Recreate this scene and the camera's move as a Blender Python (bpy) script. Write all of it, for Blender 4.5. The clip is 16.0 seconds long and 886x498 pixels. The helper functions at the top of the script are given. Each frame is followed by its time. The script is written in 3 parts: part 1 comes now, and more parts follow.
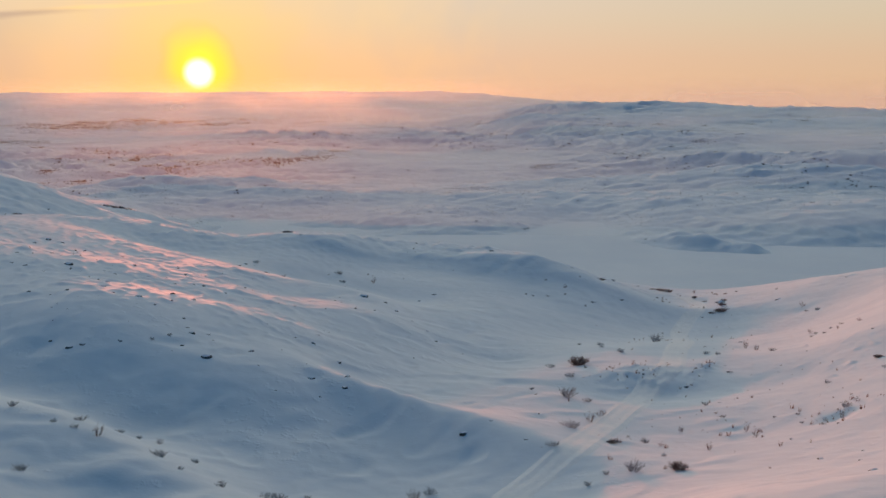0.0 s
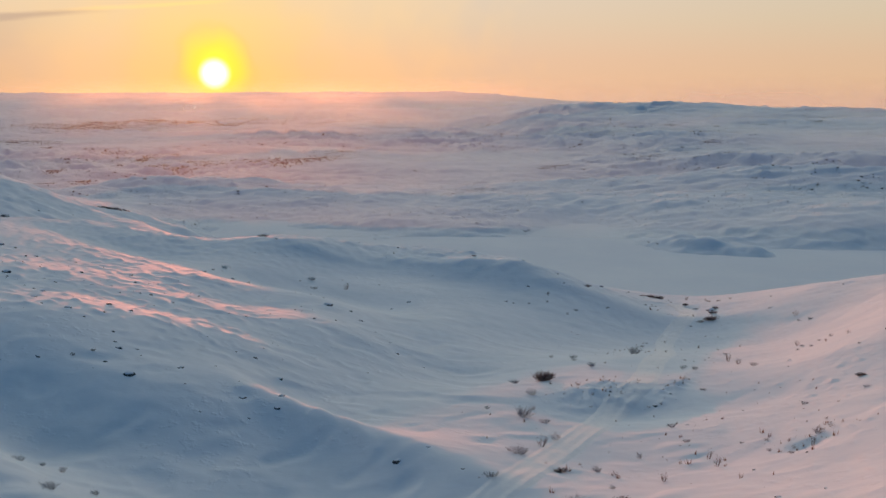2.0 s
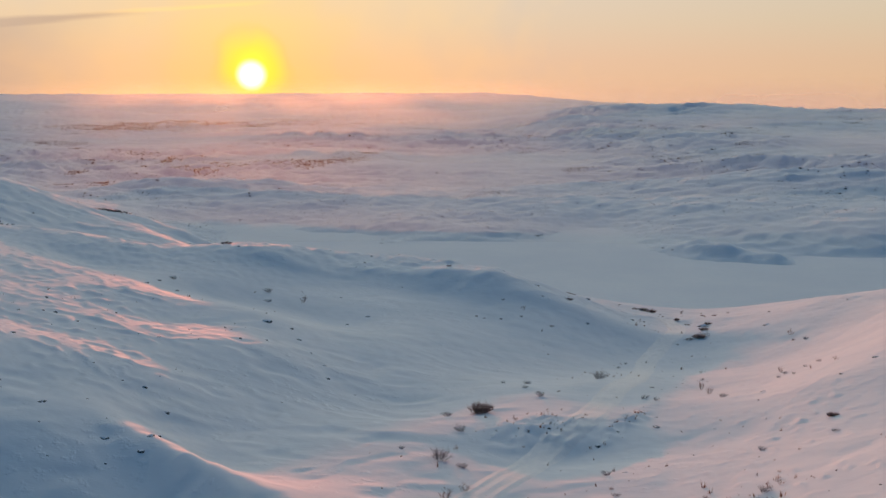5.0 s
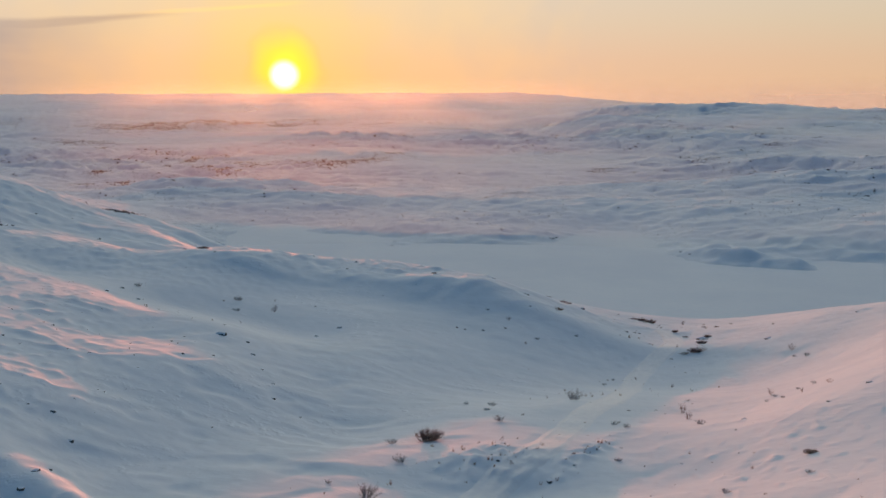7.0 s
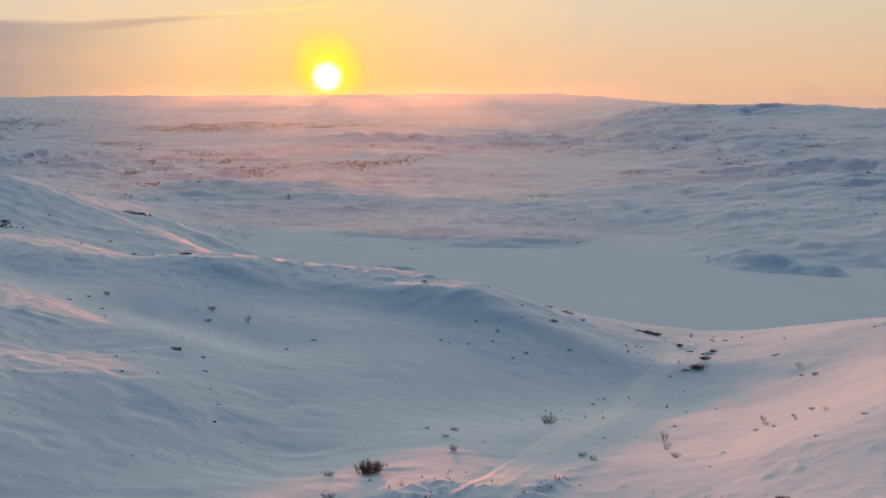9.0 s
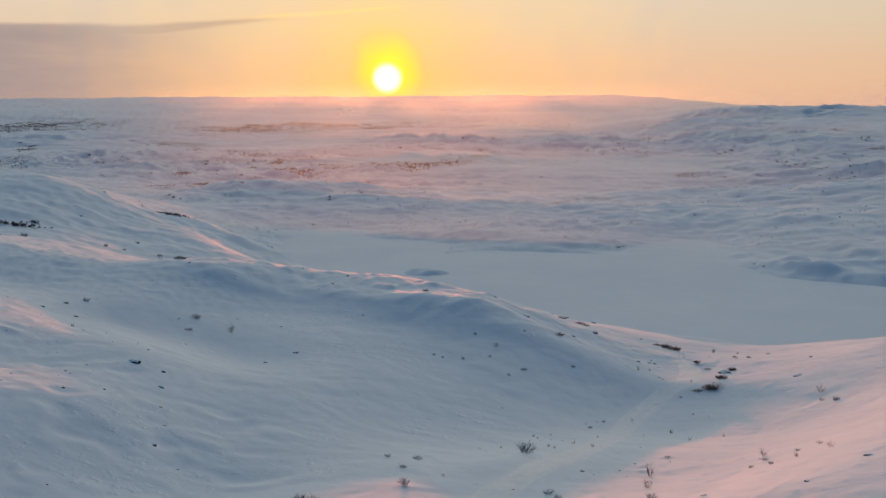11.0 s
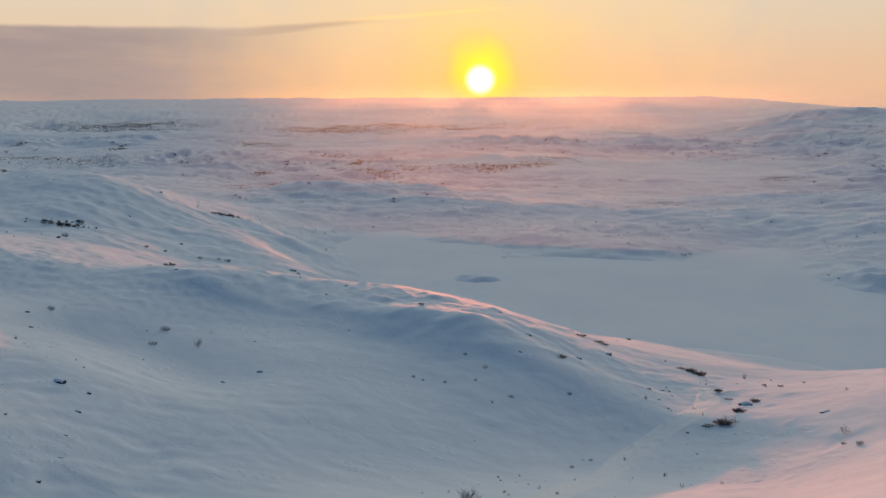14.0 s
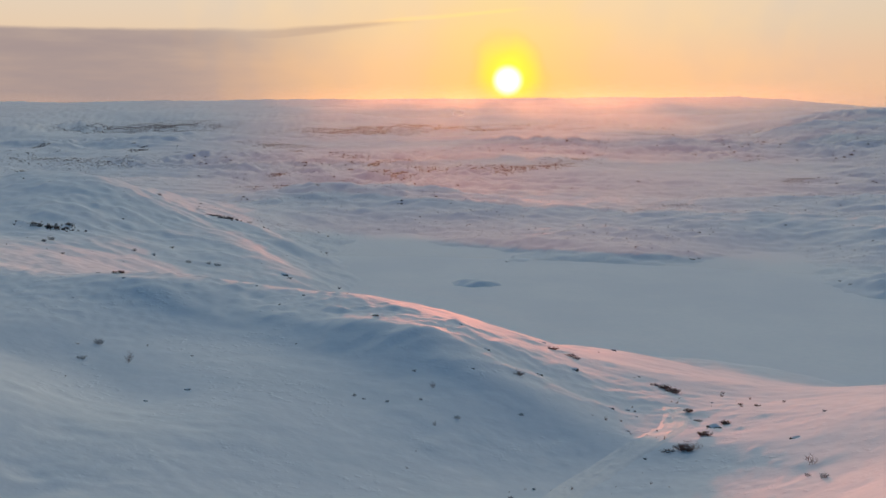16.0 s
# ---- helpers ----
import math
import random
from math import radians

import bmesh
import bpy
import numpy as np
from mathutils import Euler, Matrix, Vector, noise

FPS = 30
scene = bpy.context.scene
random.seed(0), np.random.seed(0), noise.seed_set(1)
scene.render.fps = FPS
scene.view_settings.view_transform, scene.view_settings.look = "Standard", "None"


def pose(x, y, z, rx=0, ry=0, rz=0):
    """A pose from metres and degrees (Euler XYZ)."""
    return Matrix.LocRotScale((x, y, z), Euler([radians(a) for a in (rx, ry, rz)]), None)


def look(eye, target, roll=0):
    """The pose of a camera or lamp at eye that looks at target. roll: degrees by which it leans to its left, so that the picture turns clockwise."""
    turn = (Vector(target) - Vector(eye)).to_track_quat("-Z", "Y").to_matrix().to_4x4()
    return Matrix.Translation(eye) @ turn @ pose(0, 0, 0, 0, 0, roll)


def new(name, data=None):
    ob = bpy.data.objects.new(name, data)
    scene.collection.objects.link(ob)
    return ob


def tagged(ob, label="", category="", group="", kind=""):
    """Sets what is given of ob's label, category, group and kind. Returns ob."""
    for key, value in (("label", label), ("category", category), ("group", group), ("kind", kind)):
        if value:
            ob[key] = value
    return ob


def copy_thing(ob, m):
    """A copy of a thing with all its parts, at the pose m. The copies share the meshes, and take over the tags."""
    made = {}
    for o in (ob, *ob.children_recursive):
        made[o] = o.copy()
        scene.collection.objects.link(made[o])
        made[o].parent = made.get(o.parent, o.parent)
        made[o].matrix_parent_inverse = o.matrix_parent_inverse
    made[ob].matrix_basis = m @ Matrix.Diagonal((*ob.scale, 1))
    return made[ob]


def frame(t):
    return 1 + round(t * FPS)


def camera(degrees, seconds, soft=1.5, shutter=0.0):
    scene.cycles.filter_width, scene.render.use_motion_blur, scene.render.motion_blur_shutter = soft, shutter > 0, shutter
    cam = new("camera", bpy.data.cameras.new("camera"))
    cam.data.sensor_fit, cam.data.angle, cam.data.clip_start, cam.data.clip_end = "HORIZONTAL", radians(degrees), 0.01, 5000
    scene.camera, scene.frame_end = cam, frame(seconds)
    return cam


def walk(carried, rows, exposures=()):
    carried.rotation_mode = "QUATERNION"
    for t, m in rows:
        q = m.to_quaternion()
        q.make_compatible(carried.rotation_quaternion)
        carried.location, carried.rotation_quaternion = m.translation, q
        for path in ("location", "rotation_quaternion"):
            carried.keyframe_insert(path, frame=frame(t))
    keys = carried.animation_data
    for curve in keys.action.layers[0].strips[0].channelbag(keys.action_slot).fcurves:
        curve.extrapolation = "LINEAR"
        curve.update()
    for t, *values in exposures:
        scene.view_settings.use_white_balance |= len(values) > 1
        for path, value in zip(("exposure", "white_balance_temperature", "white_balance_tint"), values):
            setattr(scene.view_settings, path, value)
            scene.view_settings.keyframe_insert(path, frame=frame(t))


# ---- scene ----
cam = camera(47.9, 16.0)
PATH = [
    (0, (0.0, -0.075, 46.956), (-0.006, 1.9, 46.637), -0.2),
    (0.5, (1.613, 1.788, 46.947), (1.602, 3.762, 46.628), -0.2),
    (1, (3.3, 3.64, 46.87), (3.285, 5.615, 46.551), -0.2),
    (1.5, (5.096, 5.589, 46.745), (5.072, 7.563, 46.428), -0.3),
    (2, (6.925, 7.588, 46.622), (6.89, 9.562, 46.304), -0.2),
    (2.5, (8.751, 9.754, 46.512), (8.705, 11.728, 46.194), -0.2),
    (3, (10.634, 11.887, 46.4), (10.577, 13.861, 46.082), -0.2),
    (3.5, (12.503, 14.208, 46.282), (12.437, 16.181, 45.965), -0.2),
    (4, (14.439, 16.418, 46.205), (14.362, 18.391, 45.889), -0.2),
    (6.5, (24.362, 28.446, 45.804), (24.212, 30.416, 45.489), -0.2),
    (7, (26.292, 30.973, 45.702), (26.126, 32.941, 45.387), -0.2),
    (7.5, (28.333, 33.505, 45.594), (28.15, 35.472, 45.28), -0.2),
    (8, (30.294, 36.079, 45.506), (30.096, 38.045, 45.193), -0.2),
    (8.5, (32.243, 38.655, 45.403), (32.025, 40.618, 45.09), -0.2),
    (9, (34.198, 41.231, 45.213), (33.95, 43.191, 44.901), -0.3),
    (11.5, (44.009, 54.743, 44.553), (43.613, 56.679, 44.244), -0.3),
    (12, (45.893, 57.445, 44.471), (45.463, 59.374, 44.162), -0.3),
    (12.5, (47.674, 59.964, 44.381), (47.216, 61.887, 44.073), -0.3),
    (13, (49.537, 62.685, 44.177), (49.049, 64.6, 43.87), -0.3),
    (13.5, (51.353, 65.376, 44.046), (50.835, 67.283, 43.74), -0.3),
    (14, (53.219, 68.127, 43.881), (52.679, 70.028, 43.576), -0.3),
    (14.5, (55.028, 70.818, 43.828), (54.473, 72.715, 43.523), -0.3),
    (15, (56.902, 73.75, 43.752), (56.333, 75.643, 43.448), -0.3),
    (15.5, (58.772, 76.477, 43.669), (58.191, 78.366, 43.366), -0.3),
    (16, (60.569, 79.35, 43.586), (59.977, 81.236, 43.283), -0.4),
]
walk(cam, [(t, look(eye, target, roll)) for t, eye, target, roll in PATH])



# ---- light: low sun ahead, clear winter sky ----
SUN_AZ, SUN_EL = -13.7, 0.85
SUN_WAY = Vector((math.sin(radians(SUN_AZ)) * math.cos(radians(SUN_EL)), math.cos(radians(SUN_AZ)) * math.cos(radians(SUN_EL)), math.sin(radians(SUN_EL))))
scene.view_settings.exposure = 0.2

sun = new("sun", bpy.data.lights.new("sun", "SUN"))
sun.data.energy, sun.data.angle, sun.data.color = 1.78, radians(0.9), (1.0, 0.247, 0.115)
sun.matrix_world = look(SUN_WAY * 100 + Vector((0, 0, 0.15)), (0, 0, 0))


class Nodes:
    """A short way to wire shader nodes."""

    def __init__(self, tree):
        self.tree = tree
        tree.nodes.clear()

    def add(self, kind, inputs=(), **attributes):
        node = self.tree.nodes.new(kind)
        for key, value in attributes.items():
            setattr(node, key, value)
        for key, value in dict(inputs).items():
            if hasattr(value, "is_output"):
                self.tree.links.new(value, node.inputs[key])
            else:
                node.inputs[key].default_value = value
        return node

    def math(self, operation, *values):
        return self.add("ShaderNodeMath", dict(enumerate(values)), operation=operation).outputs[0]

    def smooth(self, value, low, high, out_low=0.0, out_high=1.0):
        return self.add("ShaderNodeMapRange", {0: value, 1: low, 2: high, 3: out_low, 4: out_high}, interpolation_type="SMOOTHSTEP").outputs[0]

    def ramp(self, value, *stops):
        node = self.add("ShaderNodeValToRGB", {0: value})
        ramp = node.color_ramp
        while len(ramp.elements) < len(stops):
            ramp.elements.new(0.5)
        for element, (place, colour) in zip(ramp.elements, stops):
            element.position, element.color = place, (*colour, 1)
        return node.outputs[0]

    def mix(self, factor, a, b, blend="MIX"):
        node = self.add("ShaderNodeMix", data_type="RGBA", blend_type=blend)
        for socket, value in ((node.inputs[0], factor), (node.inputs[6], a), (node.inputs[7], b)):
            if hasattr(value, "is_output"):
                self.tree.links.new(value, socket)
            else:
                socket.default_value = value if isinstance(value, (int, float)) else (*value, 1)
        return node.outputs[2]

    def noise(self, vector, scale, detail=3.0, rough=0.5):
        return self.add("ShaderNodeTexNoise", {"Vector": vector, "Scale": scale, "Detail": detail, "Roughness": rough}).outputs["Fac"]


world = bpy.data.worlds.new("sky")
scene.world, world.use_nodes = world, True
n = Nodes(world.node_tree)
way = n.add("ShaderNodeTexCoord").outputs["Generated"]
xyz = n.add("ShaderNodeSeparateXYZ", {0: way}).outputs
elevation = n.math("MULTIPLY", n.math("ARCSINE", xyz[2]), 57.2958)
azimuth = n.math("MULTIPLY", n.math("ARCTAN2", xyz[0], xyz[1]), 57.2958)
dot = n.add("ShaderNodeVectorMath", {0: way, 1: SUN_WAY}, operation="DOT_PRODUCT").outputs["Value"]
from_sun = n.math("MULTIPLY", n.math("ARCCOSINE", n.math("MINIMUM", dot, 1.0)), 57.2958)
dome = n.add("ShaderNodeTexSky", sky_type="NISHITA", sun_disc=False, sun_elevation=radians(SUN_EL), sun_rotation=radians(SUN_AZ), altitude=300.0, air_density=1.0, dust_density=0.6, ozone_density=2.0).outputs[0]
towards = n.math("COSINE", n.math("MULTIPLY", n.math("SUBTRACT", azimuth, SUN_AZ), 0.0174533))
# blue overhead, dim on the side away from the sun, a pale arch over the sun
dome = n.mix(1.0, dome, (0.175, 0.55, 0.54), "MULTIPLY")
dome = n.mix(n.smooth(towards, -1.0, 0.9), n.mix(1.0, dome, (0.12, 0.31, 0.50), "MULTIPLY"), dome)
arch = n.math("MULTIPLY", n.smooth(elevation, 68.0, 8.0), n.smooth(towards, 0.1, 1.0))
dome = n.mix(arch, dome, (1.66, 1.43, 1.15))
band = n.ramp(n.math("DIVIDE", elevation, 12.0), (0.0, (0.81, 0.49, 0.30)), (0.13, (0.79, 0.51, 0.33)), (0.3, (0.745, 0.56, 0.39)), (0.55, (0.70, 0.60, 0.48)), (1.0, (0.72, 0.64, 0.54)))
band = n.mix(n.smooth(towards, 0.75, -0.2), band, (0.12, 0.17, 0.27))
band = n.mix(1.0, band, n.mix(n.smooth(azimuth, -2.0, 26.0), (1.0, 1.0, 1.0), (0.87, 0.92, 0.92)), "MULTIPLY")
# the cloud bank that thins out towards the sun
cloud_at = n.add("ShaderNodeCombineXYZ", {0: n.math("MULTIPLY", azimuth, 0.09), 1: n.math("MULTIPLY", elevation, 0.55), 2: 3.1}).outputs[0]
wisps = n.noise(cloud_at, 1.6, 5.0, 0.55)
edge = n.math("ADD", n.add("ShaderNodeMapRange", {0: azimuth, 1: -27.0, 2: -13.0, 3: 3.8, 4: 4.8}).outputs[0], n.math("MULTIPLY", n.math("SUBTRACT", wisps, 0.5), 0.5))
depth = n.math("SUBTRACT", edge, elevation)
below = n.smooth(depth, -0.08, 0.22)
thick = n.smooth(azimuth, -19.0, -35.0)
taper = n.smooth(azimuth, -19.5, -27.0, 0.06, 0.5)
streak = n.math("MULTIPLY", below, n.smooth(n.math("SUBTRACT", depth, taper), 0.4, 0.0))
cover = n.math("MAXIMUM", n.math("MULTIPLY", below, thick), n.math("MULTIPLY", streak, n.smooth(azimuth, -18.0, -22.0, 0.0, 0.62)))
band = n.mix(n.math("MULTIPLY", cover, n.smooth(wisps, 0.1, 0.75, 0.72, 1.0)), band, (0.36, 0.28, 0.265))
thread = n.math("MULTIPLY", n.math("MULTIPLY", n.smooth(depth, -0.1, 0.04), n.smooth(depth, 0.22, 0.06)), n.math("MULTIPLY", n.smooth(azimuth, -23.0, -19.0), n.smooth(azimuth, -11.5, -15.0)))
band = n.mix(n.math("MULTIPLY", thread, 0.6), band, (0.95, 0.66, 0.36))
# glow round the sun
above = n.add("ShaderNodeVectorMath", {0: way, 1: (SUN_WAY + Vector((0, 0, 0.006))).normalized()}, operation="DOT_PRODUCT").outputs["Value"]
from_glow = n.math("MULTIPLY", n.math("ARCCOSINE", n.math("MINIMUM", above, 1.0)), 57.2958)
flicker = n.math("MULTIPLY", from_glow, n.smooth(n.noise(way, 26.0, 2.0), 0.2, 0.8, 1.0, 1.35))
glow = n.ramp(n.math("DIVIDE", flicker, 20.0), (0.0, (0.9, 0.62, 0.0)), (0.055, (0.40, 0.34, 0.0)), (0.12, (0.2, 0.10, 0.0)), (0.30, (0.18, 0.06, 0.0)), (1.0, (0.0, 0.0, 0.0)))
band = n.mix(1.0, band, glow, "ADD")
takes = n.ramp(n.math("DIVIDE", flicker, 20.0), (0.0, (1.0, 1.0, 0.15)), (0.065, (1.0, 1.0, 0.25)), (0.14, (1.0, 1.0, 0.66)), (0.4, (1.0, 1.0, 0.85)), (1.0, (1.0, 1.0, 1.0)))
band = n.mix(1.0, band, takes, "MULTIPLY")
disc = n.smooth(from_sun, 1.0, 0.3)
band = n.mix(1.0, band, (0.945, 0.945, 0.95), "MULTIPLY")
band = n.mix(disc, band, (1.6, 1.5, 1.4))
sky = n.mix(n.smooth(elevation, 9.0, 28.0), band, dome)
n.add("ShaderNodeOutputWorld", {0: n.add("ShaderNodeBackground", {0: sky, 1: 1.0}).outputs[0]})


# ---- materials ----
def material(name):
    made = bpy.data.materials.new(name)
    made.use_nodes = True
    return made, Nodes(made.node_tree)


def snow_material(name, rough_bump=1.0):
    made, n = material(name)
    at = n.add("ShaderNodeTexCoord").outputs["Object"]
    drawn = n.add("ShaderNodeMapping", {0: at, "Rotation": (0, 0, radians(35)), "Scale": (0.5, 1.0, 1.0)}).outputs[0]
    wide, fine = n.noise(at, 0.03, 4.0), n.noise(drawn, 0.9, 5.0, 0.6)
    colour = n.mix(n.smooth(wide, 0.3, 0.7), (0.80, 0.82, 0.86), (0.86, 0.87, 0.89))
    colour = n.mix(n.smooth(fine, 0.35, 0.7, 0.0, 0.35), colour, (0.76, 0.79, 0.84))
    colour = n.mix(n.smooth(n.noise(drawn, 0.16, 4.0, 0.55), 0.42, 0.68, 0.0, 0.5 if rough_bump > 0.5 else 0.08), colour, (0.70, 0.75, 0.80))
    drift = n.noise(at, 0.15, 3.0, 0.5)
    bump = n.add("ShaderNodeBump", {"Height": drift, "Distance": 0.2 * rough_bump, "Strength": 1.0}).outputs[0]
    bump = n.add("ShaderNodeBump", {"Height": fine, "Distance": 0.036 * rough_bump, "Strength": 1.0, "Normal": bump}).outputs[0]
    crumbs = n.math("MULTIPLY", n.smooth(n.noise(at, 0.9, 3.0), 0.5, 0.85), n.smooth(n.noise(at, 0.09, 2.0), 0.42, 0.62))
    bump = n.add("ShaderNodeBump", {"Height": crumbs, "Distance": 0.06 * rough_bump, "Strength": 1.0, "Normal": bump}).outputs[0]
    shade = n.add("ShaderNodeBsdfPrincipled", {"Base Color": colour, "Roughness": 0.75, "Normal": bump, "Specular IOR Level": 0.2}).outputs[0]
    n.add("ShaderNodeOutputMaterial", {0: shade})
    return made


SNOW = snow_material("wind_packed_snow")
LAKE_SNOW = snow_material("level_lake_snow", 0.08)


# ---- the land ----
# each landform: centre x, y, half-lengths along and across, turn in degrees, height
VALLEY_AND_SADDLE_NEAR = [
    (-13, 85, 15, 6, 20, 1.4),
    (3, 92, 13, 5, -45, 1),
    (24, 100, 16, 10, -45, -1.7),
    (-8, 109, 10, 6, 70, -0.9),
    (25, 112, 10, 4, 0, -1),
    (-14, 127, 90, 90, 20, 38.8),
    (5, 131, 9, 9, -45, -2.3),
    (31, 133, 9, 4, -70, -1),
    (36, 135, 11, 7, 20, -1.1),
    (-9, 144, 14, 6, 0, -0.7),
]
VALLEY_AND_SADDLE_FAR = [
    (34, 149, 11, 4, 70, 0.6),
    (24, 160, 28, 12, 45, -4.2),
    (-15, 181, 9, 9, 45, -1.6),
    (21, 181, 11, 7, 0, -1.1),
    (26, 195, 11, 7, -45, 1.6),
    (23, 213, 12, 8, 0, 4.2),
    (-20, 218, 10, 6, 70, 1.7),
    (-1, 227, 18, 18, -45, 8.4),
    (4, 249, 27, 11, -25, 3.2),
]
WEST_HILL = [
    (-125, 291, 25, 25, -45, 2),
    (-155, 294, 44, 18, 45, 3.1),
    (-219, 328, 99, 99, -70, 28.3),
    (-164, 366, 9, 9, 20, 2.3),
    (-110, 390, 32, 13, -45, 3.6),
    (-184, 411, 27, 27, 0, 9.4),
    (-231, 421, 17, 17, 0, 4.2),
    (-226, 426, 42, 42, 0, 4.4),
    (-111, 431, 10, 6, 70, 1.6),
    (-128, 437, 11, 11, -45, 3.4),
    (-145, 448, 10, 10, 45, 1.6),
]
FOREGROUND_HILLS = [
    (-36, -13, 59, 25, 0, 9),
    (76, -9, 60, 37, 20, 16.1),
    (60, -1, 9, 9, 0, 4),
    (-61, 12, 77, 32, -70, 22.1),
    (74, 14, 73, 30, 0, 18.1),
    (1, 30, 11, 7, 20, -2.4),
    (18, 47, 12, 12, -25, 6),
    (64, 51, 37, 23, 0, 3.8),
    (-39, 59, 27, 17, -25, 4.3),
    (85, 70, 40, 17, 70, 10),
]
EAST_HILL = [
    (87, 100, 62, 26, 45, 17.5),
    (49, 106, 10, 6, 70, 0.8),
    (160, 113, 90, 38, 45, 14.2),
    (81, 147, 17, 17, 45, 11.1),
    (158, 169, 76, 32, -25, 19.6),
    (96, 177, 22, 9, 45, 4.5),
    (133, 186, 27, 27, -70, 8.3),
    (129, 241, 34, 34, 45, 12.4),
    (93, 246, 40, 17, -25, 2.6),
]
WEST_SPUR_AND_RIDGE = [
    (-44, 92, 11, 5, -25, -2.2),
    (-25, 97, 12, 5, 0, 1.9),
    (-34, 109, 14, 9, -25, 4.6),
    (-24, 118, 10, 4, 0, 0.8),
    (-48, 132, 24, 10, 0, 3.1),
    (-24, 152, 16, 7, -70, -1.6),
    (-97, 171, 90, 38, 70, 19.2),
    (-35, 181, 18, 7, -25, -0.5),
    (-55, 204, 20, 8, 0, 1.7),
    (-31, 215, 10, 10, 0, 3.7),
    (-97, 228, 35, 15, 70, 3.8),
    (-33, 250, 17, 10, 20, 1.3),
]
FAR_SHORE = [
    (209, 477, 40, 25, 45, 7.5),
    (-90, 480, 44, 27, -45, -6.5),
    (62, 483, 29, 18, 70, -2.4),
    (-48, 484, 10, 10, 70, -1.7),
    (-234, 487, 58, 58, 45, 14.5),
    (-122, 494, 10, 10, 70, 1.7),
    (-73, 503, 14, 14, 0, 2.2),
    (-24, 506, 27, 27, -45, 2.8),
    (16, 493, 26, 9, -8, 1.3),
    (-281, 506, 64, 40, -45, 4.5),
    (-99, 511, 9, 9, 45, -1.2),
    (79, 521, 26, 26, 20, -3.7),
    (161, 543, 110, 69, 0, 10.8),
    (-149, 651, 78, 49, -45, 5.7),
    (14, 695, 52, 52, -45, 2),
]
LAKE_BASIN = [
    (34, 281, 30, 19, 45, 3.4),
    (81, 287, 12, 12, 45, 1.6),
    (139, 308, 46, 29, 20, -2.4),
    (-60, 315, 26, 26, 45, -4.5),
    (42, 340, 21, 13, -70, -1.4),
    (-39, 345, 22, 22, -45, -4.7),
    (-46, 382, 18, 18, -70, -3.8),
    (-23, 385, 76, 32, -25, -7),
    (-30, 413, 11, 11, 70, 5.4),
    (123, 416, 70, 44, -25, -3.5),
    (185, 417, 25, 25, 20, -1.9),
    (67, 433, 23, 14, 45, -1.1),
    (9, 443, 20, 20, 0, -2.6),
    (153, 455, 21, 21, -45, 2.2),
]
SLOPES_IN_DETAIL = [
    (-23, 75, 8, 8, 0, -0.9),
    (2, 87, 8, 8, 0, 0.8),
    (15, 88, 8, 8, 0, -0.5),
    (37, 88, 16, 8, 0, 0.3),
    (-17, 94, 8, 8, 0, 2.0),
    (-5, 97, 8, 8, 0, -1.8),
    (-37, 98, 16, 8, -45, 2.0),
    (-25, 99, 8, 8, 0, -1.4),
    (15, 107, 8, 8, 0, 0.4),
    (-16, 112, 8, 8, 0, 0.8),
    (40, 116, 8, 8, 0, -0.7),
    (-4, 121, 8, 8, 0, -0.9),
    (61, 129, 13, 13, 0, 3.3),
    (-34, 132, 8, 8, 0, -0.6),
    (35, 133, 8, 8, 0, 2.0),
    (22, 139, 8, 8, 0, 0.9),
    (-11, 142, 8, 8, 0, 1.3),
    (54, 142, 24, 10, 20, -2.0),
    (-7, 151, 8, 8, 0, -1.5),
    (10, 157, 24, 10, -20, -0.5),
    (-31, 157, 8, 8, 0, 1.6),
    (-13, 157, 8, 8, 0, 0.8),
]
RIDGE_IN_DETAIL = [
    (63, 165, 26, 13, -45, -3.1),
    (-6, 171, 8, 8, 0, -1.9),
    (-14, 182, 8, 8, 0, 1.6),
    (-34, 183, 26, 13, 45, -0.5),
    (-34, 183, 8, 8, 0, 2.2),
    (26, 184, 8, 8, 0, 0.6),
    (46, 197, 13, 13, 0, -0.8),
    (80, 208, 26, 13, 80, 2.2),
    (33, 208, 8, 8, 0, -0.2),
    (66, 215, 13, 13, 0, -1.0),
    (-7, 225, 24, 10, 20, 0.3),
    (44, 237, 24, 10, 20, 1.2),
    (-66, 240, 26, 13, 0, 1.2),
]
LAKESIDE_IN_DETAIL = [
    (-135, 318, 45, 45, 0, 6.6),
    (-122, 360, 26, 13, -45, -1.2),
    (-28, 419, 26, 13, 80, -1.8),
    (-35, 479, 26, 13, 80, 1.4),
    (37, 479, 26, 13, -45, -0.8),
]
LANDFORMS = VALLEY_AND_SADDLE_NEAR + VALLEY_AND_SADDLE_FAR + WEST_HILL + FOREGROUND_HILLS + EAST_HILL + WEST_SPUR_AND_RIDGE + FAR_SHORE + LAKE_BASIN + SLOPES_IN_DETAIL + RIDGE_IN_DETAIL + LAKESIDE_IN_DETAIL

BASE, LAKE = -24.0, -22.0


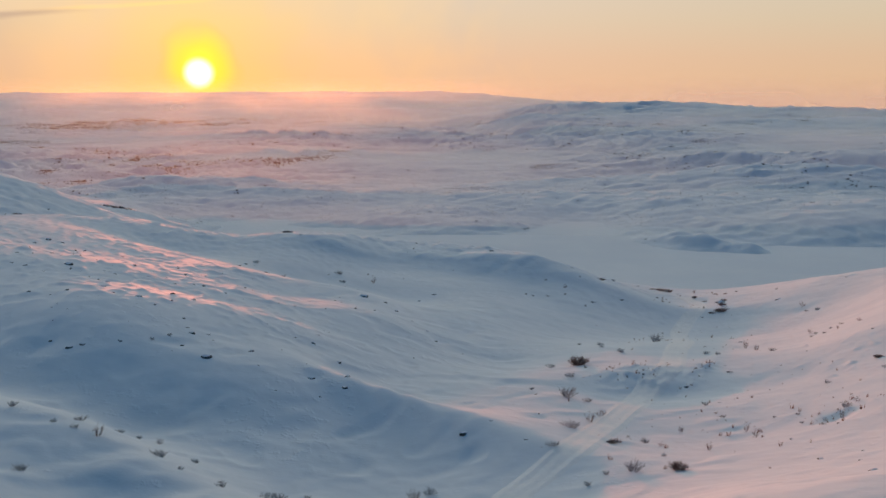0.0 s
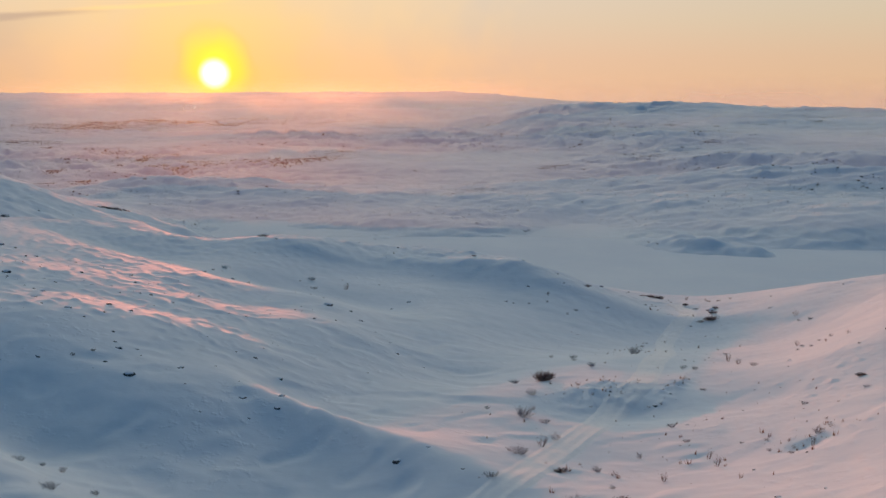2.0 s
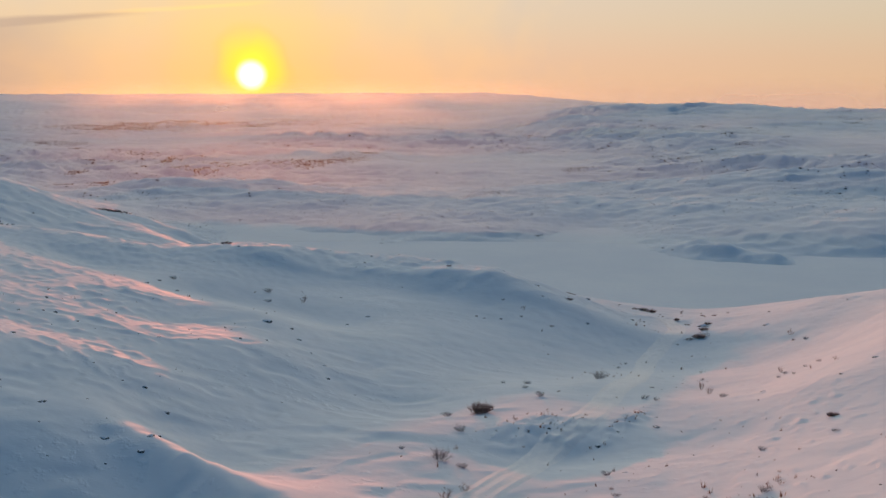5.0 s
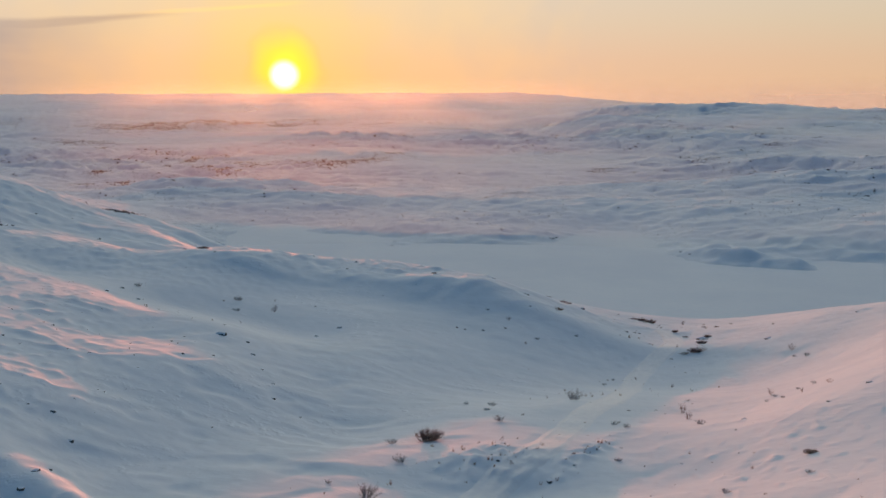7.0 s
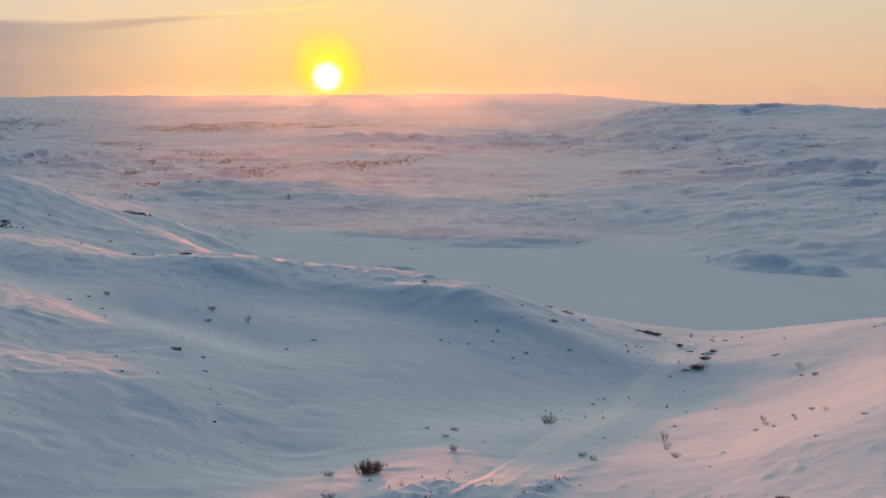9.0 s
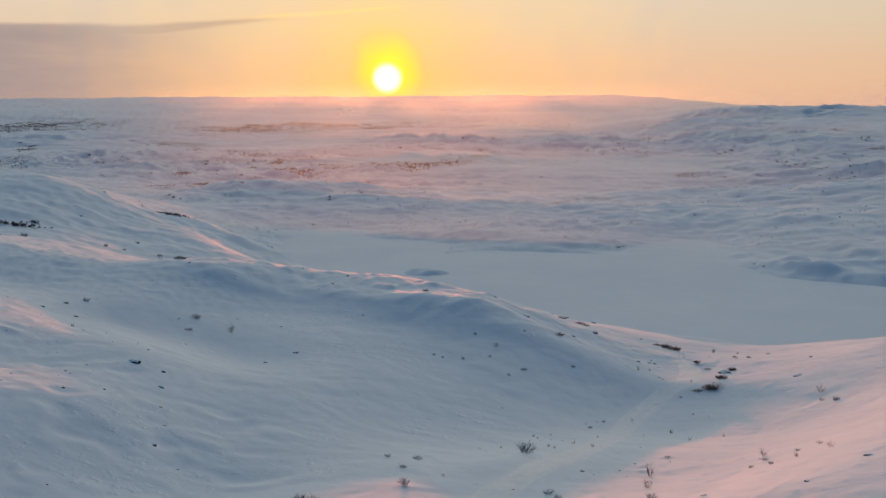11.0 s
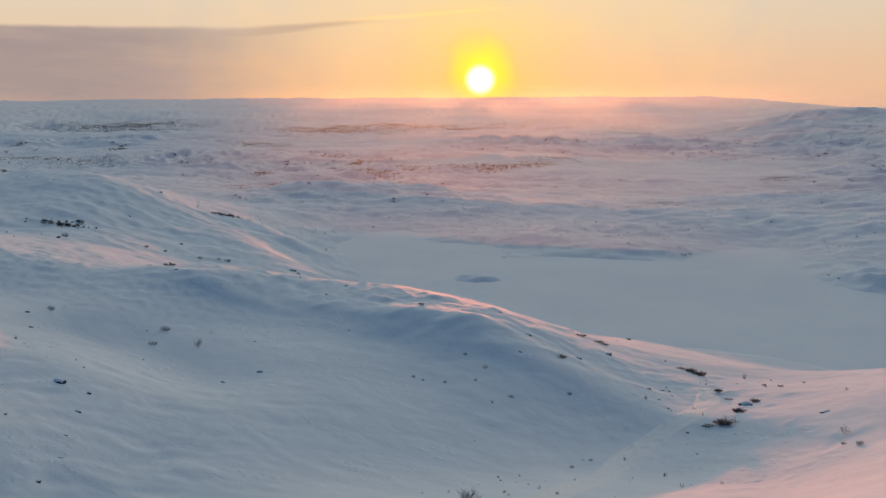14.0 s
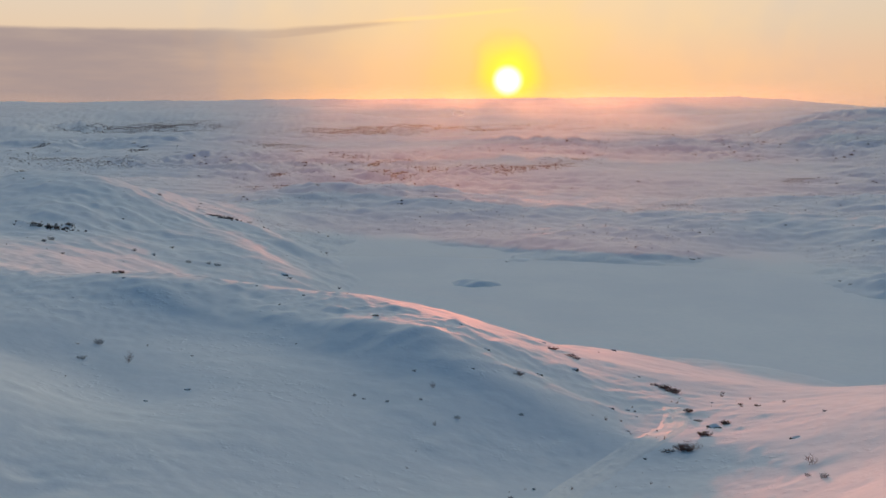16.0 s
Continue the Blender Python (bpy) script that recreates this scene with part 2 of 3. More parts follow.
def gradient_noise(x, y, seed):
    """Smooth noise of about -1 to 1 with features one unit wide."""
    xi, yi = np.floor(x).astype(np.int64), np.floor(y).astype(np.int64)
    xf, yf = x - xi, y - yi
    u, v = xf * xf * xf * (xf * (xf * 6 - 15) + 10), yf * yf * yf * (yf * (yf * 6 - 15) + 10)

    def corner(i, j):
        h = ((xi + i) * 374761393 + (yi + j) * 668265263 + seed * 974634777) & 0xFFFFFFFF
        h = ((h ^ (h >> 13)) * 1274126177) & 0xFFFFFFFF
        a = ((h ^ (h >> 16)) & 1023) * (2 * np.pi / 1024)
        return np.cos(a) * (xf - i) + np.sin(a) * (yf - j)

    low = corner(0, 0) * (1 - u) + corner(1, 0) * u
    high = corner(0, 1) * (1 - u) + corner(1, 1) * u
    return 1.6 * (low * (1 - v) + high * v)


def step(a, b, v):
    w = np.clip((v - a) / (b - a), 0, 1)
    return w * w * (3 - 2 * w)


def hill(x, y, cx, cy, along, across, turn):
    c, s = math.cos(radians(turn)), math.sin(radians(turn))
    u, v = (x - cx) * c + (y - cy) * s, (y - cy) * c - (x - cx) * s
    return np.exp(-0.5 * ((u / along) ** 2 + (v / across) ** 2))


def height(x, y):
    """The snow's height at x, y (arrays)."""
    x, y = np.asarray(x, float), np.asarray(y, float)
    z = np.full(x.shape, BASE)
    for cx, cy, along, across, turn, rise in LANDFORMS:
        z = z + rise * hill(x, y, cx, cy, along, across, turn)
    r, az = np.hypot(x, y), np.degrees(np.arctan2(x, y))
    # the country beyond the lake: falls into a basin, then rises to the skyline
    far = step(500, 640, y)
    trend = np.interp(r, [500, 650, 900, 1080, 1250, 1600, 1900, 2250, 3000, 4400, 6000], [2.5, 1.5, -6, -11, -10, -1, -10, -9, 8, 50, 60])
    plateau = step(-2, 7, az) * np.interp(r, [1200, 1700, 2150, 2600, 3300], [0, 12, 41, 26, 0])
    dip = step(-2, 13, az) * np.interp(r, [2600, 3400, 4400], [0, -22, -75])
    plateau = plateau - step(14, 25, az) * np.interp(r, [1200, 1900, 2600], [0, 4, 24])
    wx, wy = x + 45 * gradient_noise(x / 160, y / 160, 21), y + 45 * gradient_noise(x / 160 + 9.1, y / 160, 22)
    broken = 0.3 + 0.9 * step(-0.35, 0.5, gradient_noise(x / 430 + 2.2, y / 330, 23))
    rolling = 7.5 * gradient_noise(wx / 330 + 5.2, wy / 240, 3) + 4.0 * (0.3 - np.abs(gradient_noise(wx / 190, wy / 120, 4)))
    rolling = rolling + 1.25 * broken * (3.8 * gradient_noise(wx / 120, wy / 58, 5) + 3.4 * (0.3 - np.abs(gradient_noise(wx / 90 + 0.3, wy / 42, 6))) + 2.6 * (0.3 - np.abs(gradient_noise(wx / 46, wy / 24, 7))) + 1.2 * gradient_noise(wx / 30, wy / 15, 9) + 1.4 * np.maximum(gradient_noise(wx / 12, wy / 8, 29), -0.1) + 0.8 * np.maximum(gradient_noise(x / 6.5, y / 6, 56), -0.1) + 2.0 * (0.3 - np.abs(gradient_noise(wx / 26, wy / 12, 48))))
    rolling = rolling * (1 + 0.35 * step(-18, -30, az) * step(1900, 1300, r))
    swell = np.interp(r, [500, 700, 1100, 1500, 2000, 2600, 3400, 4500], [0.3, 0.75, 1.2, 1.0, 1.3, 1.7, 1.2, 0.7])
    ridge = 17 * hill(x, y, 258, 655, 75, 34, -8) + 19 * hill(x, y, 370, 935, 125, 34, -8) + 4 * hill(x, y, 120, 700, 80, 30, 12) + 3 * hill(x, y, -190, 640, 60, 22, -20)
    land = z + far * (trend + plateau + dip + swell * rolling + ridge)
    land = land + 5 * hill(x, y, -1560, 4180, 120, 90, 0)
    # island and islets in the lake
    land = land + (5.6 + 1.4 * gradient_noise(x / 9, y / 7, 30)) * hill(x, y, 106, 435, 18, 12.5, -42) + (3.6 + 1.0 * gradient_noise(x / 14, y / 9, 30)) * hill(x, y, 128, 420, 12, 7, -35)
    land = land + (2.8 + 0.8 * gradient_noise(x / 6, y / 4, 53)) * hill(x, y, -34, 411, 14, 7, -5) + 3.0 * hill(x, y, 38, 372, 28, 5, -30)
    shore = step(-23.5, -21.5, land) * step(-13, -18, land) * step(300, 340, y) * step(640, 560, y)
    land = land + shore * (0.55 * gradient_noise(x / 9, y / 7, 49) + 0.4 * np.maximum(gradient_noise(x / 4.2, y / 3.6, 50), -0.1))
    # banks, lips and hollows of the near ground
    land = land + 0.8 * hill(x, y, -1.5, 92.5, 11, 2.0, -36) - 1.5 * hill(x, y, -5.5, 87, 13, 4.5, -36)
    land = land + 2.1 * hill(x, y, -29, 77.5, 18, 3.6, -33) - 2.6 * hill(x, y, -23, 87, 16, 5.5, -33)
    land = land + 1.6 * hill(x, y, -112, 432, 15, 5, -21)
    land = land + hill(x, y, -165, 400, 75, 85, 0) * (0.7 * gradient_noise(x / 26, y / 15, 24) + 0.6 * np.maximum(gradient_noise(x / 11, y / 8, 25), -0.2) + 0.4 * gradient_noise(x / 6, y / 4.5, 28) + 0.5 * np.maximum(gradient_noise(x / 4.2, y / 3.2, 40) - 0.1, 0))
    land = land + 2.5 * hill(x, y, 37, 266, 18, 22, 0)
    land = land + 1.3 * hill(x, y, -6, 96.5, 6, 1.8, -36)
    land = land + 0.75 * hill(x, y, 14, 206.3, 17, 2.2, -4) + 0.6 * hill(x, y, 38, 202.5, 5, 3, 0) + 0.6 * hill(x, y, -24, 206.3, 10, 1.8, -12)
    # broad top of the main ridge, the even slope past the saddle, a low point of land in the lake
    land = land + 2.3 * hill(x, y, 26, 200.5, 17, 4.2, -14)
    land = land - 2.2 * hill(x, y, -27, 485, 18, 12, 0) + (1.3 + 1.1 * gradient_noise(x / 13, y / 8, 36)) * hill(x, y, 22, 477, 28, 11, -12) + 2.5 * hill(x, y, 48, 331, 24, 9, -20)
    land = land + 0.10 * hill(x, y, -5, 94.5, 6, 1.6, -36) * np.sin(2.6 * (x * 0.94 + y * 0.34) + 1.2 * gradient_noise(x / 4, y / 4, 34))
    land = land - 1.9 * hill(x, y, -36, 182, 20, 6.5, -12)
    land = land - 5.5 * hill(x, y, -138, 322, 45, 24, 15)
    # the stony knoll beside the trail and a short bank across from it
    knoll = hill(x, y, 23.3, 117.8, 4.2, 2.6, 15)
    land = land + knoll * (0.55 + 0.3 * gradient_noise(x / 1.7, y / 1.7, 37) + 0.5 * np.maximum(gradient_noise(x / 1.1, y / 1.0, 51) - 0.05, 0)) - 0.35 * hill(x, y, 27.0, 112.5, 2.4, 1.5, 60)
    bank = hill(x, y, 32.0, 121.0, 5.5, 0.8, 64)
    land = land + bank * (0.22 + 0.4 * gradient_noise(x / 1.2, y / 1.2, 52)) - 0.5 * hill(x, y, 37.2, 90.5, 1.5, 0.8, 20)
    # drifts and hollows
    near = 1 - step(260, 520, y)
    wind_u, wind_v = x * 0.82 + y * 0.57, y * 0.82 - x * 0.57
    crest = np.maximum(hill(x, y, -10, 218, 60, 9, -5), hill(x, y, -56, 203, 24, 9, -8))
    spur = step(15.5, 18.5, land) * step(-3, -14, x) * step(103, 116, y) * near
    slope = step(28, 46, x) * step(230, 205, y) * near
    rough = 0.2 + 0.42 * step(-0.1, 0.6, gradient_noise(x / 40, y / 40, 8)) + 0.65 * crest - 0.1 * step(30, 60, x)
    hummock = np.maximum(gradient_noise(wind_u / 6.5, wind_v / 4.2, 16) - 0.18, 0) * 0.7 + np.maximum(gradient_noise(wind_u / 3.1, wind_v / 2.2, 17) - 0.2, 0) * 0.3
    pits = 0.55 * np.maximum(gradient_noise(wind_u / 8.5 + 3.3, wind_v / 6, 26) - 0.22, 0) + 0.4 * np.maximum(gradient_noise(wind_u / 4.4, wind_v / 3.2 + 7.7, 27) - 0.25, 0)
    face = hill(x, y, -5, 186, 40, 17, -6)
    calm = (1 - 0.75 * face) * (1 - 0.8 * spur - 0.62 * step(1, 16, x) * step(225, 150, y) - 0.5 * step(20, 50, x) * step(150, 215, y))
    small = (0.35 + 0.15 * calm) * (1 - 0.75 * spur) * gradient_noise(x / 21, y / 21, 11) - calm * pits + calm * rough * (hummock + 0.16 * gradient_noise(wind_u / 11, wind_v / 6, 12) + 0.05 * gradient_noise(wind_u / 4.5, wind_v / 2.6, 13))
    # snowed-in heath on the spur, scattered lumps on the slope across the valley, crusted drifts on the floor between
    tufts = np.maximum(gradient_noise(x / 2.9, y / 2.6, 32) - 0.12, 0) * (0.4 + 0.9 * step(-0.3, 0.4, gradient_noise(x / 17, y / 13, 41)))
    small = small + spur * (0.07 * gradient_noise(x / 9, y / 7, 18) + 0.32 * tufts + 0.32 * np.maximum(gradient_noise(x / 1.6, y / 1.4, 33) - 0.12, 0))
    lump = np.maximum(gradient_noise(x / 1.2, y / 1.1, 42) - 0.34, 0) * step(-0.2, 0.35, gradient_noise(x / 11, y / 13, 43))
    small = small + slope * (0.3 * lump + 0.3 * np.maximum(gradient_noise(x / 0.9, y / 1.6, 55) - 0.42, 0) + 0.13 * gradient_noise(x / 6.5, y / 8, 44) + 0.03 * gradient_noise(x / 1.9, y / 2.2, 45))
    floor_drift = (1 - spur) * (1 - slope) * (1 - crest) * (1 - 0.7 * face) * near
    small = small + floor_drift * (0.2 * np.maximum(gradient_noise(x / 4.2, y / 2.6, 46) - 0.24, 0) + 0.02 * gradient_noise(x / 2.2, y / 1.5, 47))
    small = small + crest * (0.4 * np.maximum(gradient_noise(wind_u / 2.6, wind_v / 1.9, 38) - 0.1, 0) + 0.2 * gradient_noise(x / 1.5, y / 1.5, 39))
    land = land + (near + 0.6 * (1 - near)) * small + (1 - near) * step(-21.5, -18, land) * (1 - 0.7 * hill(x, y, -170, 400, 70, 80, 0)) * (1.0 * gradient_noise(x / 30, y / 24, 15) + 0.75 * gradient_noise(x / 10, y / 9, 35) + 0.6 * np.maximum(gradient_noise(x / 15, y / 12, 19), -0.1) + 1.2 * np.abs(gradient_noise(x / 52, y / 40, 20)) + 0.35 * np.maximum(gradient_noise(x / 4.5, y / 4, 54), -0.1))
    return land


def sheet(name, x, y, z, mat):
    """A grid of arrays as one mesh object."""
    rows, cols = x.shape
    mesh = bpy.data.meshes.new(name)
    i = np.arange(rows * cols).reshape(rows, cols)
    quads = np.stack([i[:-1, :-1], i[:-1, 1:], i[1:, 1:], i[1:, :-1]], -1).reshape(-1, 4)
    mesh.vertices.add(rows * cols)
    mesh.vertices.foreach_set("co", np.stack([x, y, z], -1).astype(np.float32).ravel())
    mesh.loops.add(quads.size)
    mesh.loops.foreach_set("vertex_index", quads.astype(np.int32).ravel())
    mesh.polygons.add(len(quads))
    mesh.polygons.foreach_set("loop_start", np.arange(0, quads.size, 4, dtype=np.int32))
    mesh.update(calc_edges=True)
    mesh.shade_smooth()
    mesh.materials.append(mat)
    return new(name, mesh)


CENTRE = (20.0, -10.0)
angles = np.radians(np.concatenate([np.arange(-46, 31, 0.105), np.arange(32, 314.5, 1.5)]))
angles = np.append(angles, angles[0] + 2 * np.pi)
reach = np.concatenate([np.linspace(0, 50, 26)[:-1], np.geomspace(50, 270, 530)[:-1], np.geomspace(270, 2300, 570)[:-1], np.geomspace(2300, 4900, 50)])
A, R = np.meshgrid(angles, reach)
GX, GY = CENTRE[0] + R * np.sin(A), CENTRE[1] + R * np.cos(A)
GZ = height(GX, GY)
ground = sheet("ground", GX, GY, GZ, SNOW)
ground.data.flip_normals()
tagged(ground, "rolling tundra hills under wind-packed snow", "ground", kind="structure")

lake_x, lake_y = np.meshgrid(np.linspace(-190, 420, 30), np.linspace(270, 600, 20))
lake = sheet("water", lake_x, lake_y, np.full(lake_x.shape, LAKE), LAKE_SNOW)
tagged(lake, "frozen lake under smooth level snow", "lake", kind="structure")

# ---- mist veils that stand in for haze over the lake and far tundra ----
def mist_material(dense):
    made, n = material("haze_veil")
    at = n.add("ShaderNodeTexCoord").outputs["Object"]
    place = n.add("ShaderNodeSeparateXYZ", {0: at}).outputs
    high = place[2]
    drawn = n.add("ShaderNodeMapping", {0: at, "Scale": (1.0, 1.0, 90.0)}).outputs[0]
    patch = n.smooth(n.noise(drawn, 0.0035, 4.0), 0.3, 0.7, 0.35, 1.0)
    aside = n.math("DIVIDE", place[0], place[1])
    patch = n.math("MULTIPLY", patch, n.math("MULTIPLY", n.smooth(aside, -0.6, -0.22, 0.15, 1.0), n.smooth(aside, 0.0, 0.35, 1.0, 1.35)))
    thin = n.math("MULTIPLY", n.math("MULTIPLY", patch, n.smooth(high, 1.0, -0.4)), dense)
    soft = n.add("ShaderNodeMixShader", {0: 0.8, 1: n.add("ShaderNodeBsdfDiffuse", {0: (0.90, 0.80, 0.79, 1)}).outputs[0], 2: n.add("ShaderNodeBsdfTranslucent", {0: (0.90, 0.80, 0.79, 1)}).outputs[0]}).outputs[0]
    # rough refraction carries sunlight onward; its tint paints the haze glow orange
    onward = n.add("ShaderNodeBsdfRefraction", {"Color": (0.88, 1.0, 0.55, 1), "Roughness": 0.88, "IOR": 1.4}).outputs[0]
    lit = n.add("ShaderNodeMixShader", {0: 0.22, 1: soft, 2: onward}).outputs[0]
    shade = n.add("ShaderNodeMixShader", {0: thin, 1: n.add("ShaderNodeBsdfTransparent").outputs[0], 2: lit}).outputs[0]
    n.add("ShaderNodeOutputMaterial", {0: shade})
    return made


# the nearest veils are added to brighten and warm the lake and far shore
for mist_reach, foot, top, dense in ((470, -45, 10, 0.10), (610, -45, 16, 0.12), (800, -45, 20, 0.14), (1150, -45, 16, 0.15), (1500, -45, 24, 0.21), (1950, -45, 36, 0.23), (2450, -45, 52, 0.27), (3050, -45, 84, 0.33), (3700, -45, 100, 0.3)):
    turn, up = np.meshgrid(np.radians(np.linspace(-55, 40, 60)), np.linspace(-1.0, 1.0, 8))
    veil = sheet("backdrop", mist_reach * np.sin(turn), mist_reach * np.cos(turn), up, mist_material(dense))
    veil.scale, veil.location = (1, 1, (top - foot) / 2), (0, 0, (top + foot) / 2)
    veil.visible_shadow = False
    tagged(veil, "thin pale mist veil standing in for distant haze", "mist", kind="structure")


# ---- the packed trail over the saddle ----
STONES_NEAR = [(30.5, 70.2, 0.3), (29.1, 73.9, 0.5), (32.5, 74.2, 0.3), (29.6, 78.6, 0.2), (7.1, 85.5, 0.3), (30.9, 85.4, 0.3), (-16.8, 94.6, 0.2), (-12.6, 95.6, 0.3), (-10.3, 97.3, 0.6), (-19.2, 98.4, 0.2), (-28, 98.8, 0.2), (-10.5, 102, 0.4), (-38.4, 98.5, 0.7), (-33.5, 99.5, 0.5), (-37.1, 98.8, 0.6), (-20.6, 102.3, 0.5), (-27.3, 104, 0.7), (30, 105.2, 0.5), (-25.8, 104.9, 0.4), (-28.2, 105.3, 0.5), (36.8, 108.9, 0.4), (-29.2, 107.8, 0.4), (-12.2, 109.3, 0.5), (-15.6, 113.2, 0.6), (-17.6, 112.7, 0.3), (28.5, 114.6, 0.6), (-21.1, 114.4, 0.3), (40.3, 117, 0.5), (30.9, 117.5, 0.3), (-30.5, 117.2, 0.6), (-40.6, 115.6, 0.6), (30.9, 119.8, 0.5)]
STONES_MIDDLE = [(-4.2, 122.3, 0.3), (24.2, 122.1, 0.5), (-42, 121.3, 0.5), (-43.4, 122.2, 0.5), (-50.8, 123.5, 0.4), (-53.7, 125.1, 0.5), (-47, 125.4, 0.5), (35.5, 123.1, 0.4), (-56, 126.4, 0.5), (-43.3, 128.2, 0.4), (-44.9, 128.5, 0.4), (-27, 129.5, 0.3), (-36.1, 130, 0.5), (-34, 131.9, 0.4), (-29.7, 130.8, 0.5), (-33, 132.5, 0.4), (55.8, 126.8, 0.5), (-35.2, 132.4, 0.4), (-15, 131, 0.3), (2.1, 132.9, 0.3), (-20.4, 131.7, 0.4), (48.6, 130.8, 0.5), (-57.9, 132.5, 0.5), (-54.8, 136.2, 0.7), (-1.6, 135.8, 0.6), (-44, 138.3, 0.5), (-2.7, 140.3, 0.4), (-5.1, 144.3, 0.5), (-10.7, 143.1, 0.5), (-7.7, 149.9, 0.6), (-64, 152.9, 0.6), (-50.5, 152.8, 0.5)]
STONES_BEYOND = [(-56.5, 153.6, 0.5), (-9.8, 154.5, 0.7), (-42.4, 148.4, 0.4), (-61.6, 157.8, 0.5), (-14.7, 160.6, 0.4), (-4.8, 174, 0.5), (-2.2, 178.6, 0.7), (-32.1, 174, 0.7), (-36.7, 173.5, 0.7), (-36.8, 179.3, 0.8), (66, 194, 1.3), (-8.3, 189.6, 0.4), (27, 198.6, 0.5), (-32.9, 198.4, 0.4), (82.5, 201.8, 0.8), (-30.6, 207.2, 0.7), (-37.3, 210.4, 0.7), (20.2, 216.5, 0.5), (-15.2, 220.3, 0.6), (-6.7, 219.9, 0.6), (36.5, 332.8, 1), (39.1, 335.7, 0.8), (16.7, 340.8, 1.2), (18.7, 341.3, 1.1), (-75.5, 346.9, 0.9), (-14.5, 373.4, 1.2), (44.2, 380, 1), (-22.9, 384.8, 0.9), (33.3, 208.2, 0.5), (33.8, 208.1, 0.6), (33.8, 206.6, 0.4), (56, 219.2, 0.7), (45.7, 207, 0.5), (46.6, 207.2, 0.4), (47.2, 204.3, 0.4), (47, 196.6, 0.5), (44, 204.4, 0.7), (49.8, 189.6, 0.4), (28.1, 238.1, 0.8), (33.8, 262.1, 0.5)]
STONES = STONES_NEAR + STONES_MIDDLE + STONES_BEYOND
BOULDERS = [(28.3, 62.8, 0.7), (1.6, 87.9, 0.8), (4.1, 89.2, 0.4), (-10.2, 99.5, 0.7), (-13.9, 98.7, 0.8), (-24.4, 98.4, 1), (-35.1, 111.2, 0.8), (-49.4, 128.2, 1), (-39.6, 130.6, 1), (61.1, 131.7, 0.7), (-13.1, 154.2, 1.4), (-64, 158.4, 0.8), (26.3, 208, 1), (-82.2, 364.2, 2.4), (-64.4, 398.4, 2.3), (37, 217.4, 1.1), (56.9, 202.7, 1.7), (34.8, 274.4, 1)]
GREY_SHRUBS_NEAR = [(-31.6, 70.4, 1.1), (-17.3, 73, 0.8), (-20.7, 73.7, 0.5), (-14.2, 74.3, 1.2), (-13.2, 74.8, 1.3), (-22.9, 75.9, 1.4), (11.4, 76.1, 0.6), (-29.9, 76.9, 0.7), (-11.3, 76.6, 0.6), (-32, 77.7, 0.6), (15.3, 78, 1.5), (13.2, 78.1, 0.6), (-2.6, 78, 1.1), (-30.3, 78.9, 1), (-1.5, 78.8, 1.1), (-21, 79.5, 0.8), (-36.3, 79.9, 0.8), (19.1, 83.5, 0.5), (9.5, 84.2, 1.1), (-28.8, 84, 1), (-27.6, 85.4, 0.6), (18.8, 89.8, 0.8), (34.9, 88.7, 0.5), (33.9, 91.2, 0.4), (12.3, 92.9, 1.7), (38.5, 92.7, 1), (34.6, 94.6, 0.5), (32.6, 95.3, 0.4), (28.4, 98.3, 0.7), (-30.5, 100.5, 0.5), (-29.1, 101.8, 0.5), (28.4, 104.9, 0.9)]
GREY_SHRUBS_MIDDLE = [(41.9, 106, 0.8), (48.2, 106.3, 0.7), (15.7, 106.1, 1), (13.4, 107.8, 2), (9.7, 110.3, 0.6), (15.1, 117, 1.2), (34.8, 118.9, 0.7), (13.5, 123.5, 1.1), (44.4, 132.1, 1), (23.8, 131.4, 1), (36.8, 131.5, 0.7), (35.8, 133.7, 0.9), (53.6, 142.6, 0.6), (22.2, 137.8, 0.8), (55.2, 142.1, 0.5), (19.6, 142.4, 0.6), (22.5, 142.2, 0.9), (55.2, 145.1, 0.7), (32.2, 149.4, 1.9), (58.4, 147.9, 0.5), (60.9, 149.9, 0.7), (46.8, 154.1, 0.5), (37.9, 174, 0.6), (39.5, 177.8, 0.5), (68, 179.1, 0.9), (66.7, 180.8, 0.7), (-19.1, 181.8, 1.1), (28.1, 187.6, 0.8), (16.6, 187, 0.5), (15.4, 187.3, 0.5)]
GREY_SHRUBS_BEYOND = [(19.5, 187.4, 0.5), (-35.2, 182.4, 1.1), (-20.2, 186.8, 1.3), (23.1, 189.5, 0.5), (69.8, 207, 0.5), (20, 196, 0.6), (65.6, 221.1, 0.5), (-121, 340.6, 1.6), (-140.4, 327.4, 2.7), (-158.9, 341.2, 2.4), (-106.1, 346.9, 1.9), (-152.2, 351.5, 2.1), (-98.7, 351.8, 2.2), (-101.3, 350.9, 1.6), (-120.7, 361.3, 1.4), (-71.2, 382.5, 1.3), (-148.5, 464, 2.1), (34.7, 192.9, 0.7)]
GREY_SHRUBS = GREY_SHRUBS_NEAR + GREY_SHRUBS_MIDDLE + GREY_SHRUBS_BEYOND
